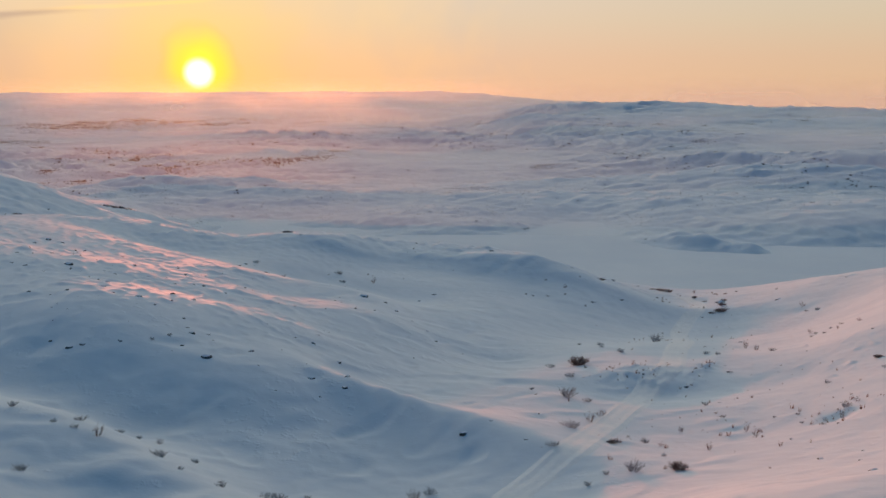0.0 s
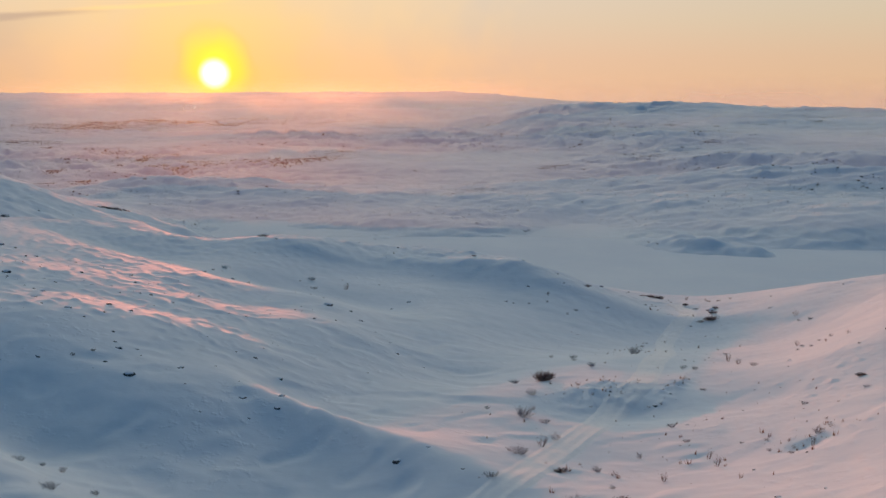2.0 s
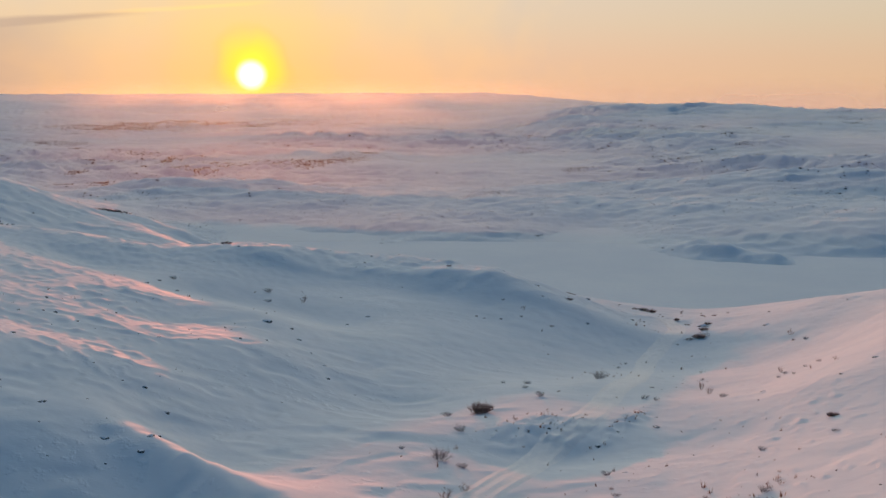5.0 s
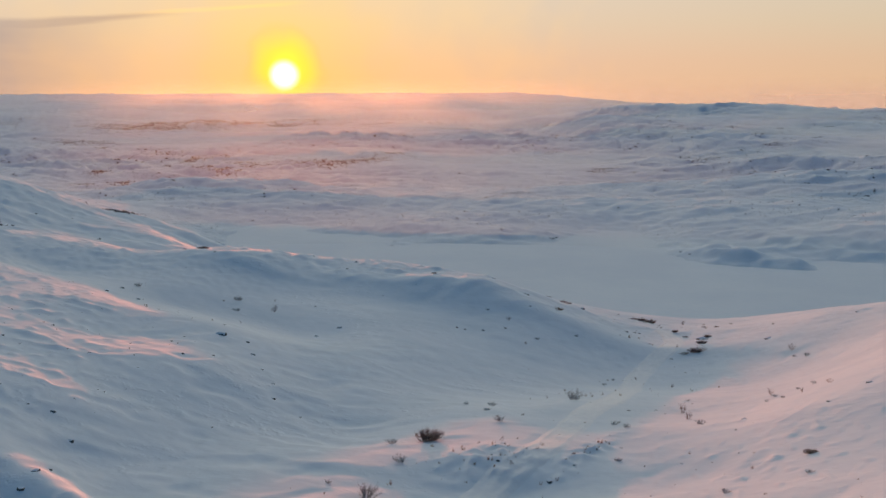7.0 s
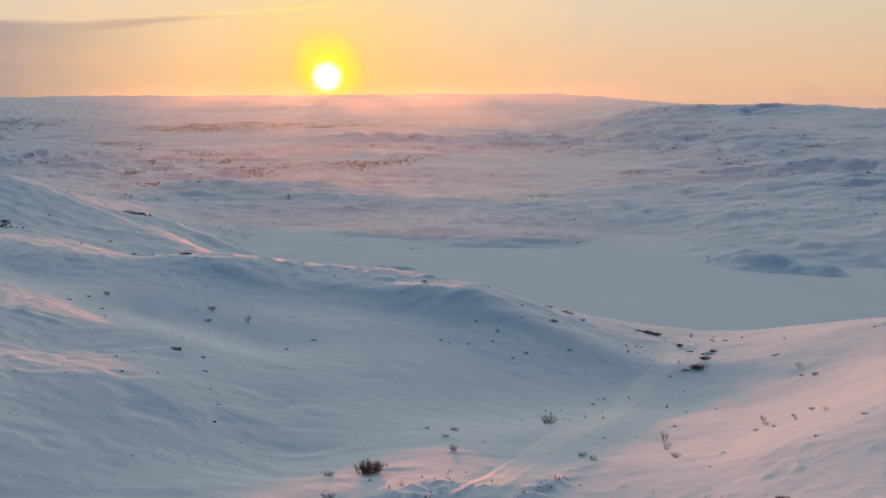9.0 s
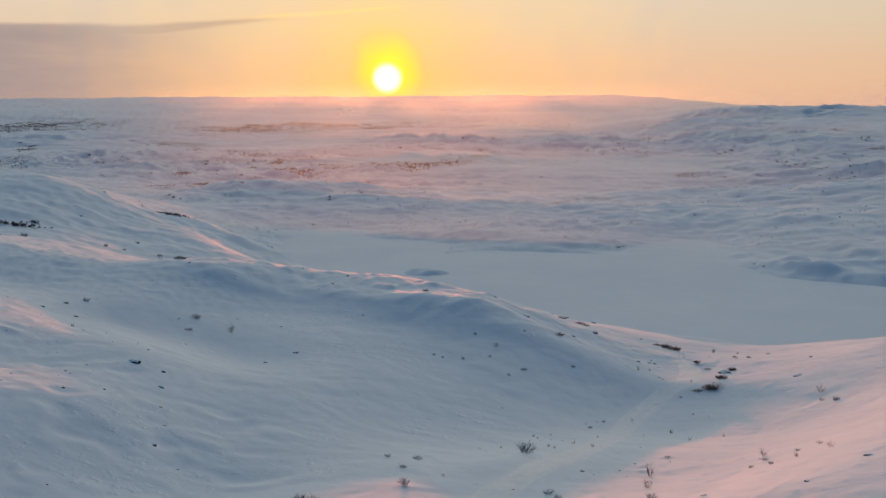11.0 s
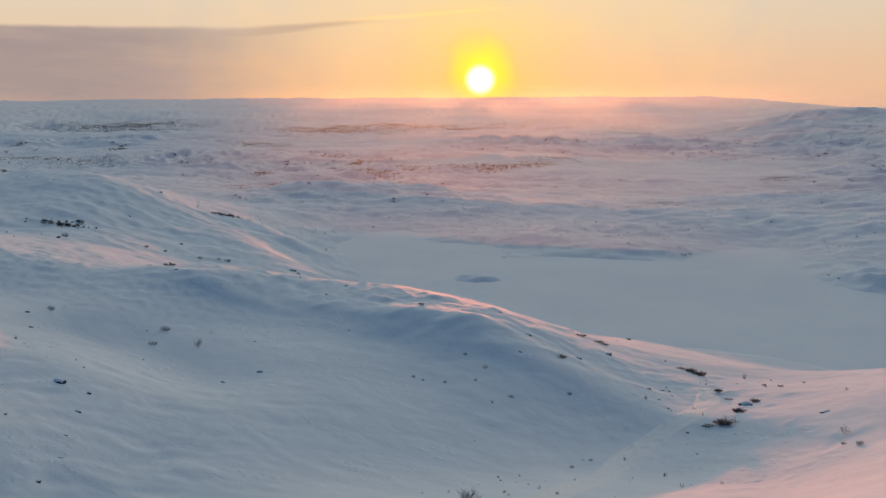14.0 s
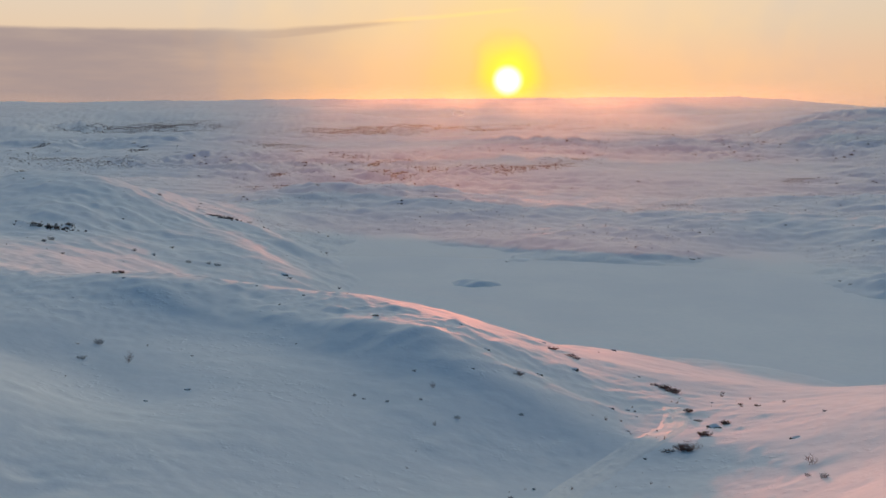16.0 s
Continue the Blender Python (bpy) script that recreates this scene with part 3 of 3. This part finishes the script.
TALL_SHRUBS = [(-27.9, 76.3, 1.3), (23.6, 85.6, 1), (20, 88.4, 0.7), (-25.2, 83.7, 0.9), (28.9, 89.4, 1), (35.9, 90.7, 0.5), (37.6, 91, 0.8), (28.9, 92.2, 0.9), (40, 93.4, 0.6), (23.2, 94.4, 0.8), (14.5, 96.8, 1.5), (15.9, 99.4, 1), (44.3, 138.5, 1.1), (44.7, 144.7, 1.3), (60.5, 142.6, 0.7), (57.6, 142.9, 0.6), (55.5, 148.2, 1), (67.3, 184, 1.1), (26.4, 184.6, 0.7), (-13.7, 183.6, 1.4), (23.4, 192.9, 0.8), (57.1, 225.7, 1), (54.7, 192.1, 1.6), (55.5, 192.8, 1.2), (53.6, 192, 1.2)]
DARK_SHRUBS = [(18.9, 77.7, 1.3), (15.4, 88.5, 1), (49.7, 111.4, 1), (16.9, 124.3, 2.2), (-156.6, 341.8, 1.7), (-154.7, 344.2, 1.9), (-152.5, 345, 1.9), (-153.2, 351.7, 1.6), (-142.9, 438.7, 1.8), (49.1, 224.3, 1.5), (50.5, 222.5, 1.7), (53.3, 209.9, 1), (58.1, 204.7, 1.1), (55.9, 197.9, 1.4), (53.9, 192.2, 1.8)]
LOW_SHRUBS = [(32, 202.4, 1.5), (9.7, 209.2, 0.9), (-33.8, 210.7, 1.7), (72.6, 334.5, 4.2), (47.5, 225.3, 1.1), (30.6, 232.9, 1.6), (33.7, 231.2, 1.7), (35, 229.8, 1.2), (62.1, 217.3, 0.8), (59.8, 217.8, 0.6), (52.3, 191.6, 1.3), (54.7, 206.8, 0.9)]
TRAIL = [(5.3, 76.6), (8.1, 80.0), (10.9, 83.2), (14.9, 93.5), (19.8, 104.4), (23.7, 113.7), (28.2, 121.0), (32.0, 135.3), (37.7, 153.5), (43.0, 180.2), (47.3, 190.1), (49.7, 193.3), (52.0, 200.7), (51.9, 202.5), (52.0, 207.5), (51.1, 213.1)]
SHORE_SHRUBS = [(100.2, 398.9, 1.5), (92.6, 438.6, 1.3), (90.1, 444.9, 1.1), (38.0, 481.0, 1.6), (-32.5, 461.4, 1.4), (-34.6, 443.8, 0.8), (-41.1, 460.9, 1.2), (-115.0, 533.0, 1.5), (14.9, 487.8, 1.2), (40.1, 487.6, 1.3), (-143.3, 438.8, 2.2), (-116.7, 344.6, 1.4), (-78.7, 361.2, 1.6), (-138.0, 321.0, 1.5), (-191.9, 631.9, 2.5), (-146.4, 436.6, 1.6)]
GREY_SHRUBS = GREY_SHRUBS + SHORE_SHRUBS
FAR_THICKETS = [(-624, 1416, 4, 6.4, 36, 40, 1.21), (-540, 1331, 6, 8, 38, 60, 1.21), (-410, 1221, 17, 11.2, 0, 120, 1.21), (-362, 1171, 5, 12.8, 0, 120, 1.43), (-338, 1194, 8, 8, -42, 60, 1.32), (-320, 1073, 6, 9.6, 0, 110, 1.32), (-279, 1010, 11, 9.6, 16, 170, 1.32), (-271, 1093, 44, 12.8, -54, 190, 1.32), (-202, 1085, 25, 19.2, -34, 280, 1.43), (-160, 1133, 39, 14.4, 72, 260, 1.43), (-134, 1222, 10, 8, 68, 40, 1.21), (-382, 954, 5, 8, 0, 70, 1.21), (-296, 801, 6, 6.4, 31, 80, 0.99), (-792, 2148, 80, 64, 5, 2500, 1.7), (-585, 2285, 113, 64, 33, 3250, 1.7), (-232, 2180, 119, 32, 68, 800, 1.5)]
WEST_THICKETS = [(-156, 344.5, 5, 1.4, 8, 44, 0.75), (-146, 438, 4, 1.92, 0, 30, 0.88), (-153, 348, 4, 1.92, 32, 12, 0.77), (-957, 1326, 6, 9.6, 15, 60, 1.43), (-788, 1134, 92, 25.6, -36, 420, 1.32), (-657, 1081, 32, 19.2, -29, 260, 1.21), (-781, 1314, 7, 9.6, 0, 70, 1.43), (-696, 973, 5, 6.4, 66, 70, 0.99), (-330, 810, 7, 4.8, 86, 50, 0.88), (-604, 1417, 37, 12.8, -29, 200, 1.32), (-1316, 2141, 109, 64, 16, 3000, 1.7)]
CRAGS = [(98, 984, 9.0, 6.4, 0, 108, 1.43), (217, 1129, 16.5, 6.4, 57, 108, 1.32), (7, 650, 6.0, 3.2, 0, 28, 0.88), (21, 647, 6.0, 4.800000000000001, -45, 46, 0.88), (3, 609, 9.0, 6.4, -56, 46, 0.66), (346, 1361, 9.0, 4.800000000000001, 15, 72, 1.43), (331, 1564, 6.0, 6.4, -9, 46, 1.65), (515, 1705, 6.0, 4.800000000000001, 10, 36, 1.65), (613, 1721, 16.5, 8.0, -74, 72, 1.87)]


def ground_at(x, y):
    return float(height(np.array([x]), np.array([y]))[0])


def trail_mesh():
    way = np.array([(2.0 * TRAIL[0][0] - TRAIL[1][0] - 1.5, 2.0 * TRAIL[0][1] - TRAIL[1][1] - 2.0)] + TRAIL)
    s = np.concatenate([[0], np.cumsum(np.hypot(*np.diff(way, axis=0).T))])
    t = np.arange(0, s[-1], 0.5)
    x, y = np.interp(t, s, way[:, 0]), np.interp(t, s, way[:, 1])
    for _ in range(14):
        x[1:-1], y[1:-1] = (x[:-2] + 2 * x[1:-1] + x[2:]) / 4, (y[:-2] + 2 * y[1:-1] + y[2:]) / 4
    dx, dy = np.gradient(x), np.gradient(y)
    length = np.hypot(dx, dy)
    across = np.linspace(-2.5, 2.5, 57)
    px = x[:, None] + (dy / length)[:, None] * across
    py = y[:, None] - (dx / length)[:, None] * across
    worn = 1 + 0.35 * step(135, 112, y)[:, None]
    rut = np.exp(-(((np.abs(across) - 0.6) / 0.28) ** 2)) + 0.5 * np.exp(-(((np.abs(across) - 1.35) / 0.25) ** 2))
    rim = np.exp(-(((np.abs(across) - 1.1) / 0.22) ** 2)) + 0.8 * np.exp(-((across / 0.22) ** 2))
    fade = step(2.3, 1.1, np.abs(across))
    wear = (0.75 + 0.35 * gradient_noise(px / 3.1, py / 3.1, 31)) * worn
    middle = height(x, y)[:, None]
    bed = height(px, py) * (1 - 0.2 * fade) + 0.2 * fade * middle
    pz = bed + wear * (0.35 + 0.65 * step(165, 125, y)[:, None]) * (0.012 * rim - 0.017 * rut) + (0.03 + 0.03 * worn) * fade - 0.08 * (1 - fade)
    return px, py, pz


def packed_snow():
    made, n = material("packed_trail_snow")
    at = n.add("ShaderNodeTexCoord").outputs["Object"]
    fine = n.noise(at, 1.6, 4.0, 0.6)
    colour = n.mix(n.smooth(fine, 0.3, 0.7), (0.78, 0.79, 0.815), (0.85, 0.85, 0.86))
    bump = n.add("ShaderNodeBump", {"Height": fine, "Distance": 0.03}).outputs[0]
    n.add("ShaderNodeOutputMaterial", {0: n.add("ShaderNodeBsdfPrincipled", {"Base Color": colour, "Roughness": 0.55, "Normal": bump, "Specular IOR Level": 0.3}).outputs[0]})
    return made


road = sheet("road", *trail_mesh(), packed_snow())
tagged(road, "packed snow trail with two pressed ruts", "trail", kind="structure")


# ---- things ----
def bark_material(name, dark, light, thin=0.0):
    made, n = material(name)
    at = n.add("ShaderNodeTexCoord").outputs["Object"]
    own = n.add("ShaderNodeObjectInfo").outputs["Random"]
    colour = n.mix(n.smooth(n.noise(at, 9.0, 3.0), 0.3, 0.7), dark, light)
    colour = n.mix(n.math("MULTIPLY", own, 0.35), colour, (0.10, 0.075, 0.06))
    shade = n.add("ShaderNodeBsdfPrincipled", {"Base Color": colour, "Roughness": 0.85}).outputs[0]
    shade = n.add("ShaderNodeMixShader", {0: thin, 1: shade, 2: n.add("ShaderNodeBsdfTranslucent", {0: colour}).outputs[0]}).outputs[0]
    n.add("ShaderNodeOutputMaterial", {0: shade})
    return made


def stone_material():
    made, n = material("lichen_grey_stone")
    at = n.add("ShaderNodeTexCoord").outputs["Object"]
    coarse, fine = n.noise(at, 2.2, 4.0), n.noise(at, 14.0, 4.0, 0.6)
    colour = n.mix(n.smooth(coarse, 0.35, 0.65), (0.035, 0.034, 0.036), (0.10, 0.093, 0.09))
    colour = n.mix(n.smooth(fine, 0.55, 0.75, 0.0, 0.5), colour, (0.20, 0.185, 0.16))
    bump = n.add("ShaderNodeBump", {"Height": fine, "Distance": 0.04}).outputs[0]
    n.add("ShaderNodeOutputMaterial", {0: n.add("ShaderNodeBsdfPrincipled", {"Base Color": colour, "Roughness": 0.9, "Normal": bump}).outputs[0]})
    return made


BROWN_TWIG = bark_material("dark_brown_twigs", (0.13, 0.08, 0.065), (0.31, 0.20, 0.16))
SAPLING_TWIG = bark_material("rosy_brown_twigs", (0.22, 0.14, 0.125), (0.46, 0.32, 0.28))
THICKET_TWIG = bark_material("reddish_birch_twigs", (0.07, 0.042, 0.038), (0.14, 0.085, 0.072))
GREY_TWIG = bark_material("frosted_grey_twigs", (0.22, 0.21, 0.215), (0.46, 0.45, 0.46))
GRASS = bark_material("dry_brown_grass", (0.20, 0.11, 0.075), (0.40, 0.25, 0.17), 0.5)
STONE = stone_material()
CAP_SNOW = snow_material("settled_snow", 0.3)


def mesh_of(name, verts, faces, mat, smooth=False):
    mesh = bpy.data.meshes.new(name)
    mesh.from_pydata(verts, [], faces)
    mesh.materials.append(mat)
    if smooth:
        mesh.shade_smooth()
    return mesh


def under(name, mesh, parent, label=""):
    ob = new(name, mesh)
    ob.parent = parent
    return tagged(ob, label)


def tube(verts, faces, points, r0, r1, sides=3):
    """Adds a tapered tube along points to the lists."""
    start = len(verts)
    for i, p in enumerate(points):
        q = points[min(i + 1, len(points) - 1)] - points[max(i - 1, 0)]
        side = q.cross(Vector((0.3, 0.2, 1))).normalized()
        other = q.cross(side).normalized()
        r = r0 + (r1 - r0) * i / (len(points) - 1)
        for k in range(sides):
            a = 2 * math.pi * k / sides
            verts.append(p + r * (math.cos(a) * side + math.sin(a) * other))
    for i in range(len(points) - 1):
        for k in range(sides):
            a, b = start + i * sides + k, start + i * sides + (k + 1) % sides
            faces.append((a, b, b + sides, a + sides))


def shrub(name, seed, stems, twigs, tall, lean, spread, mat, thick=1.0):
    """A leafless shrub one metre wide: stems from a short line of roots, twigs along them."""
    rng = random.Random(seed)
    sv, sf, tv, tf = [], [], [], []
    lines = []
    for i in range(stems):
        a = rng.uniform(0, 2 * math.pi)
        out = spread * math.sqrt(rng.random())
        foot = Vector((math.cos(a) * out * 0.45, math.sin(a) * out * 0.35, -0.06))
        way = Vector((math.cos(a) * out + lean, math.sin(a) * out * 0.8, tall * rng.uniform(0.65, 1.15) * (1.15 - 0.5 * out / max(spread, 0.01) * 0.8)))
        line = [foot]
        for k in range(1, 5):
            wander = Vector((rng.gauss(0, 1), rng.gauss(0, 1), rng.gauss(0, 0.5))) * 0.035
            line.append(foot + way * (k / 4) + Vector((0, 0, 0.06 * math.sin(k / 4 * 3))) + wander)
        lines.append(line)
        tube(sv, sf, line, 0.014 * thick, 0.005 * thick)
    for i in range(twigs):
        line = rng.choice(lines)
        k = rng.uniform(0.8, 3.9)
        base = line[int(k)].lerp(line[int(k) + 1], k - int(k))
        run = (line[4] - line[0]).normalized() * 0.5 + Vector((rng.gauss(0, 0.5), rng.gauss(0, 0.5), rng.gauss(0.25, 0.35)))
        run = run.normalized() * rng.uniform(0.10, 0.26) * (0.5 + tall)
        bend = base + run * 0.55 + Vector((rng.gauss(0, 0.015), rng.gauss(0, 0.015), 0.01))
        tube(tv, tf, [base, bend, base + run + Vector((0, 0, 0.02))], 0.0065 * thick, 0.003 * thick)
    root = new(name)
    root.empty_display_size = 0.3
    tagged(under("stem", mesh_of("stem", sv, sf, mat), root), kind="stuff")
    tagged(under("crown", mesh_of("crown", tv, tf, mat), root), kind="stuff")
    return root


def lumps(seed, flat, cap):
    """A weathered boulder one metre wide, broken along a few planes, and the snow that lies on it."""
    rng = random.Random(seed)
    off = Vector((rng.uniform(0, 50), rng.uniform(0, 50), rng.uniform(0, 50)))
    cuts = [(Vector((rng.gauss(0, 1), rng.gauss(0, 1), rng.gauss(0.2, 0.6))).normalized(), rng.uniform(0.30, 0.42)) for _ in range(7)]
    shapes = []
    for grow in (0.0, cap):
        bm = bmesh.new()
        bmesh.ops.create_icosphere(bm, subdivisions=3, radius=0.5)
        for v in bm.verts:
            up = v.normal.z
            v.co *= 1 + 0.40 * noise.noise(v.co * 1.9 + off) + 0.14 * noise.noise(v.co * 5.5 + off)
            for way, far in cuts:
                over = v.co.dot(way) - far
                if over > 0:
                    v.co -= way * over * 0.85
            v.co.x *= 1.25
            v.co.z = v.co.z * flat
            if grow:
                rim = noise.noise(v.co * 3.0 - off) * 0.25
                if up > 0.66 + rim:
                    v.co.z += grow * (up - 0.55)
                else:
                    v.co *= 0.9
        mesh = bpy.data.meshes.new("stone" if not grow else "snow_cap")
        bm.to_mesh(mesh)
        bm.free()
        mesh.materials.append(CAP_SNOW if grow else STONE)
        if grow:
            mesh.shade_smooth()
        shapes.append(mesh)
    return shapes


def boulder(name, seed, flat, cap):
    stone, snow = lumps(seed, flat, cap)
    root = new(name)
    root.empty_display_size = 0.3
    under("stone", stone, root)
    under("snow_cap", snow, root, "rounded cap of settled snow")
    return root


def set_out(models, spots, label, category, group, sink=0.05, squash=0.25):
    """Copies of the models at the spots (x, y, width); the models themselves take the first ones."""
    rng = random.Random(len(spots))
    for i, (x, y, wide) in enumerate(spots):
        ob = models[i % len(models)]
        s = Matrix.Diagonal((wide, wide, wide * rng.uniform(1 - squash, 1 + squash), 1))
        m = pose(x, y, ground_at(x, y) - sink * wide, 0, 0, rng.uniform(-25, 25) + 180 * rng.randint(0, 1)) @ s
        if i < len(models):
            ob.matrix_basis = m
        else:
            keep = ob.scale.copy()
            ob.scale = (1, 1, 1)
            made = copy_thing(ob, m)
            ob.scale = keep
            ob = made
        tagged(ob, label, category, group)


set_out([shrub("shrub", 10 + k, 44, 900, 0.40, 0.05, 0.46, BROWN_TWIG, 0.85) for k in range(3)], DARK_SHRUBS,
        "dense dark-brown leafless dwarf birch standing in snow", "shrub", "dark shrubs on the slopes")
set_out([shrub("shrub", 20 + k, 26, 260, 0.5, 0.12, 0.44, GREY_TWIG, 0.75) for k in range(5)], GREY_SHRUBS,
        "frosted grey willow shrub half buried in snow", "shrub", "frosted shrubs on the slopes")
set_out([shrub("shrub", 30 + k, 9, 90, 0.85, 0.12, 0.34, SAPLING_TWIG, 0.95) for k in range(3)], TALL_SHRUBS,
        "thin upright leafless birch sapling in snow", "shrub", "saplings on the slopes")
set_out([shrub("shrub", 40 + k, 40, 420, 0.22, 0.05, 0.5, BROWN_TWIG, 1.0) for k in range(2)], LOW_SHRUBS,
        "low creeping brown heath shrub on a snowy crest", "shrub", "low shrubs on the crest")
set_out([boulder("boulder", 50 + k, 0.8, 0.09) for k in range(4)], BOULDERS,
        "dark grey boulder with a snow cap on the slope", "boulder", "large boulders", 0.2)
set_out([boulder("stone", 60 + k, 0.75, 0.07) for k in range(4)], STONES,
        "small dark stone poking out of the snow", "stone", "stones on the slopes", 0.2)


# ---- what nobody could count ----
def scatter(name, label, category, spots, model, mat, seed, sink=0.04, smooth=False):
    """One mesh of many small clumps. spots: rows of x, y, size."""
    rng = np.random.default_rng(seed)
    spots = np.array(spots)
    base = height(spots[:, 0], spots[:, 1])
    dry = (base > LAKE + 0.15) | (spots[:, 1] > 600)
    spots, base = spots[dry], base[dry]
    verts, faces, count = [], [], 0
    for (x, y, size), z in zip(spots, base):
        v, f = model(rng)
        v = v * size * rng.uniform(0.7, 1.3)
        verts.append(v + (x, y, z - sink * size))
        faces.append(f + count)
        count += len(v)
    made = new(name, mesh_of(name, np.concatenate(verts).tolist(), np.concatenate(faces).tolist(), mat, smooth))
    return tagged(made, label, category, kind="stuff")


def spray(blades, tall, wide, stout=0.06):
    def model(rng):
        a, out = rng.uniform(0, 2 * np.pi, blades), wide * np.sqrt(rng.random(blades))
        fx, fy = np.cos(a) * out * 0.6, np.sin(a) * out * 0.6
        h, t = tall * rng.uniform(0.5, 1.1, blades), rng.uniform(0, np.pi, blades)
        w = stout * (0.7 + 0.6 * rng.random(blades))
        v = np.stack([np.stack([fx - np.cos(t) * w, fy - np.sin(t) * w, 0 * h - 0.05], -1), np.stack([fx + np.cos(t) * w, fy + np.sin(t) * w, 0 * h - 0.05], -1), np.stack([fx * 1.8 + rng.normal(0, 0.08, blades), fy * 1.8 + rng.normal(0, 0.08, blades), h], -1)], 1).reshape(-1, 3)
        return v, np.arange(3 * blades).reshape(-1, 3)

    return model


def chunk(rng):
    g = (1 + 5 ** 0.5) / 2
    v = np.array([(-1, g, 0), (1, g, 0), (-1, -g, 0), (1, -g, 0), (0, -1, g), (0, 1, g), (0, -1, -g), (0, 1, -g), (g, 0, -1), (g, 0, 1), (-g, 0, -1), (-g, 0, 1)]) / 3.8
    v = v * rng.uniform(0.7, 1.3, v.shape) * (1.2, 0.9, 0.6)
    f = np.array([(0, 11, 5), (0, 5, 1), (0, 1, 7), (0, 7, 10), (0, 10, 11), (1, 5, 9), (5, 11, 4), (11, 10, 2), (10, 7, 6), (7, 1, 8), (3, 9, 4), (3, 4, 2), (3, 2, 6), (3, 6, 8), (3, 8, 9), (4, 9, 5), (2, 4, 11), (6, 2, 10), (8, 6, 7), (9, 8, 1)])
    return v, f


def patch(rng, cx, cy, along, across, turn, count, size):
    c, s = math.cos(radians(turn)), math.sin(radians(turn))
    u, v = rng.normal(0, along, count), rng.normal(0, across, count)
    return np.stack([cx + u * c - v * s, cy + u * s + v * c, size * (0.3 + 1.3 * rng.random(count) ** 2)], -1)


rng = np.random.default_rng(7)
scatter("thicket", "far dark birch thickets on snowy tundra", "thicket", np.concatenate([patch(rng, *p) for p in FAR_THICKETS + WEST_THICKETS for _ in range(3)]), spray(10, 0.72, 0.55, 0.11), THICKET_TWIG, 1)


def steep(rng, low, high, count, size, least, seed):
    """Places on the steep near sides of far knolls, where the snow does not hold."""
    xy = rng.uniform(low, high, (count, 2))
    rise = (height(xy[:, 0], xy[:, 1] + 3) - height(xy[:, 0], xy[:, 1] - 3)) / 6
    keep = (rise > least) & (gradient_noise(xy[:, 0] / 90, xy[:, 1] / 70, seed) + 0.5 * gradient_noise(xy[:, 0] / 25, xy[:, 1] / 20, seed + 1) > 0.15)
    return np.concatenate([xy[keep], size * (0.25 + 1.5 * rng.random((keep.sum(), 1)) ** 2.5)], 1)


BARE = np.concatenate([steep(rng, (-500, 560), (700, 1100), 60000, 1.0, 0.27, 71), steep(rng, (-900, 1100), (900, 2000), 80000, 1.8, 0.27, 73)])
scatter("crag", "dark rock outcrops in the far hills", "rock outcrop", np.concatenate([patch(rng, *p[:6], 0.6 * p[6]) for p in CRAGS for _ in range(4)] + [BARE]), chunk, STONE, 2)


def strewn(rng, low, high, count, size, seed, sparse):
    """Places over a stretch of land, thicker where a slow noise says so."""
    xy = rng.uniform(low, high, (count, 2))
    keep = gradient_noise(xy[:, 0] / 55, xy[:, 1] / 55, seed) + 0.35 * gradient_noise(xy[:, 0] / 14, xy[:, 1] / 14, seed + 1) > sparse
    return np.concatenate([xy[keep], size * (0.35 + 1.4 * rng.random((keep.sum(), 1)) ** 2.5)], 1)


scatter("scrub", "scattered low scrub beyond the frozen lake", "scrub", np.concatenate([strewn(rng, (-250, 480), (330, 900), 15000, 0.5, 41, -0.02), strewn(rng, (-700, 700), (600, 1500), 9000, 0.7, 43, 0.2), strewn(rng, (-260, 290), (-90, 520), 420, 0.9, 47, 0.1)]), spray(9, 0.55, 0.55, 0.12), THICKET_TWIG, 3)
KNOLL = patch(rng, 23, 120, 3.6, 2.4, 10, 36, 0.34)
scatter("grass", "dry brown grass tips sticking out of snow", "grass", np.concatenate([KNOLL, strewn(rng, (25, 75), (75, 190), 260, 0.42, 51, 0.2), strewn(rng, (-75, 95), (-15, 190), 100, 0.34, 53, 0.2), strewn(rng, (40, 190), (62, 226), 26, 0.4, 55, -0.2), patch(rng, 22, 96, 7, 8, 0, 40, 0.45), patch(rng, 38, 92, 3.2, 1.8, 25, 34, 0.5), patch(rng, 32, 121, 3.6, 0.5, 64, 26, 0.36), patch(rng, 24, 117, 2.2, 1.2, 15, 20, 0.36)]), spray(8, 0.8, 0.4), GRASS, 4)
scatter("pebble", "small dark stones scattered over the spur", "stones", np.concatenate([strewn(rng, (-75, 100), (-12, 190), 170, 0.28, 57, 0.2), strewn(rng, (30, 80), (85, 210), 80, 0.24, 59, 0.2), patch(rng, 24, 118.5, 3.4, 2.0, 15, 9, 0.26), strewn(rng, (-10, 200), (50, 230), 50, 0.35, 61, 0.0)]), chunk, STONE, 5)
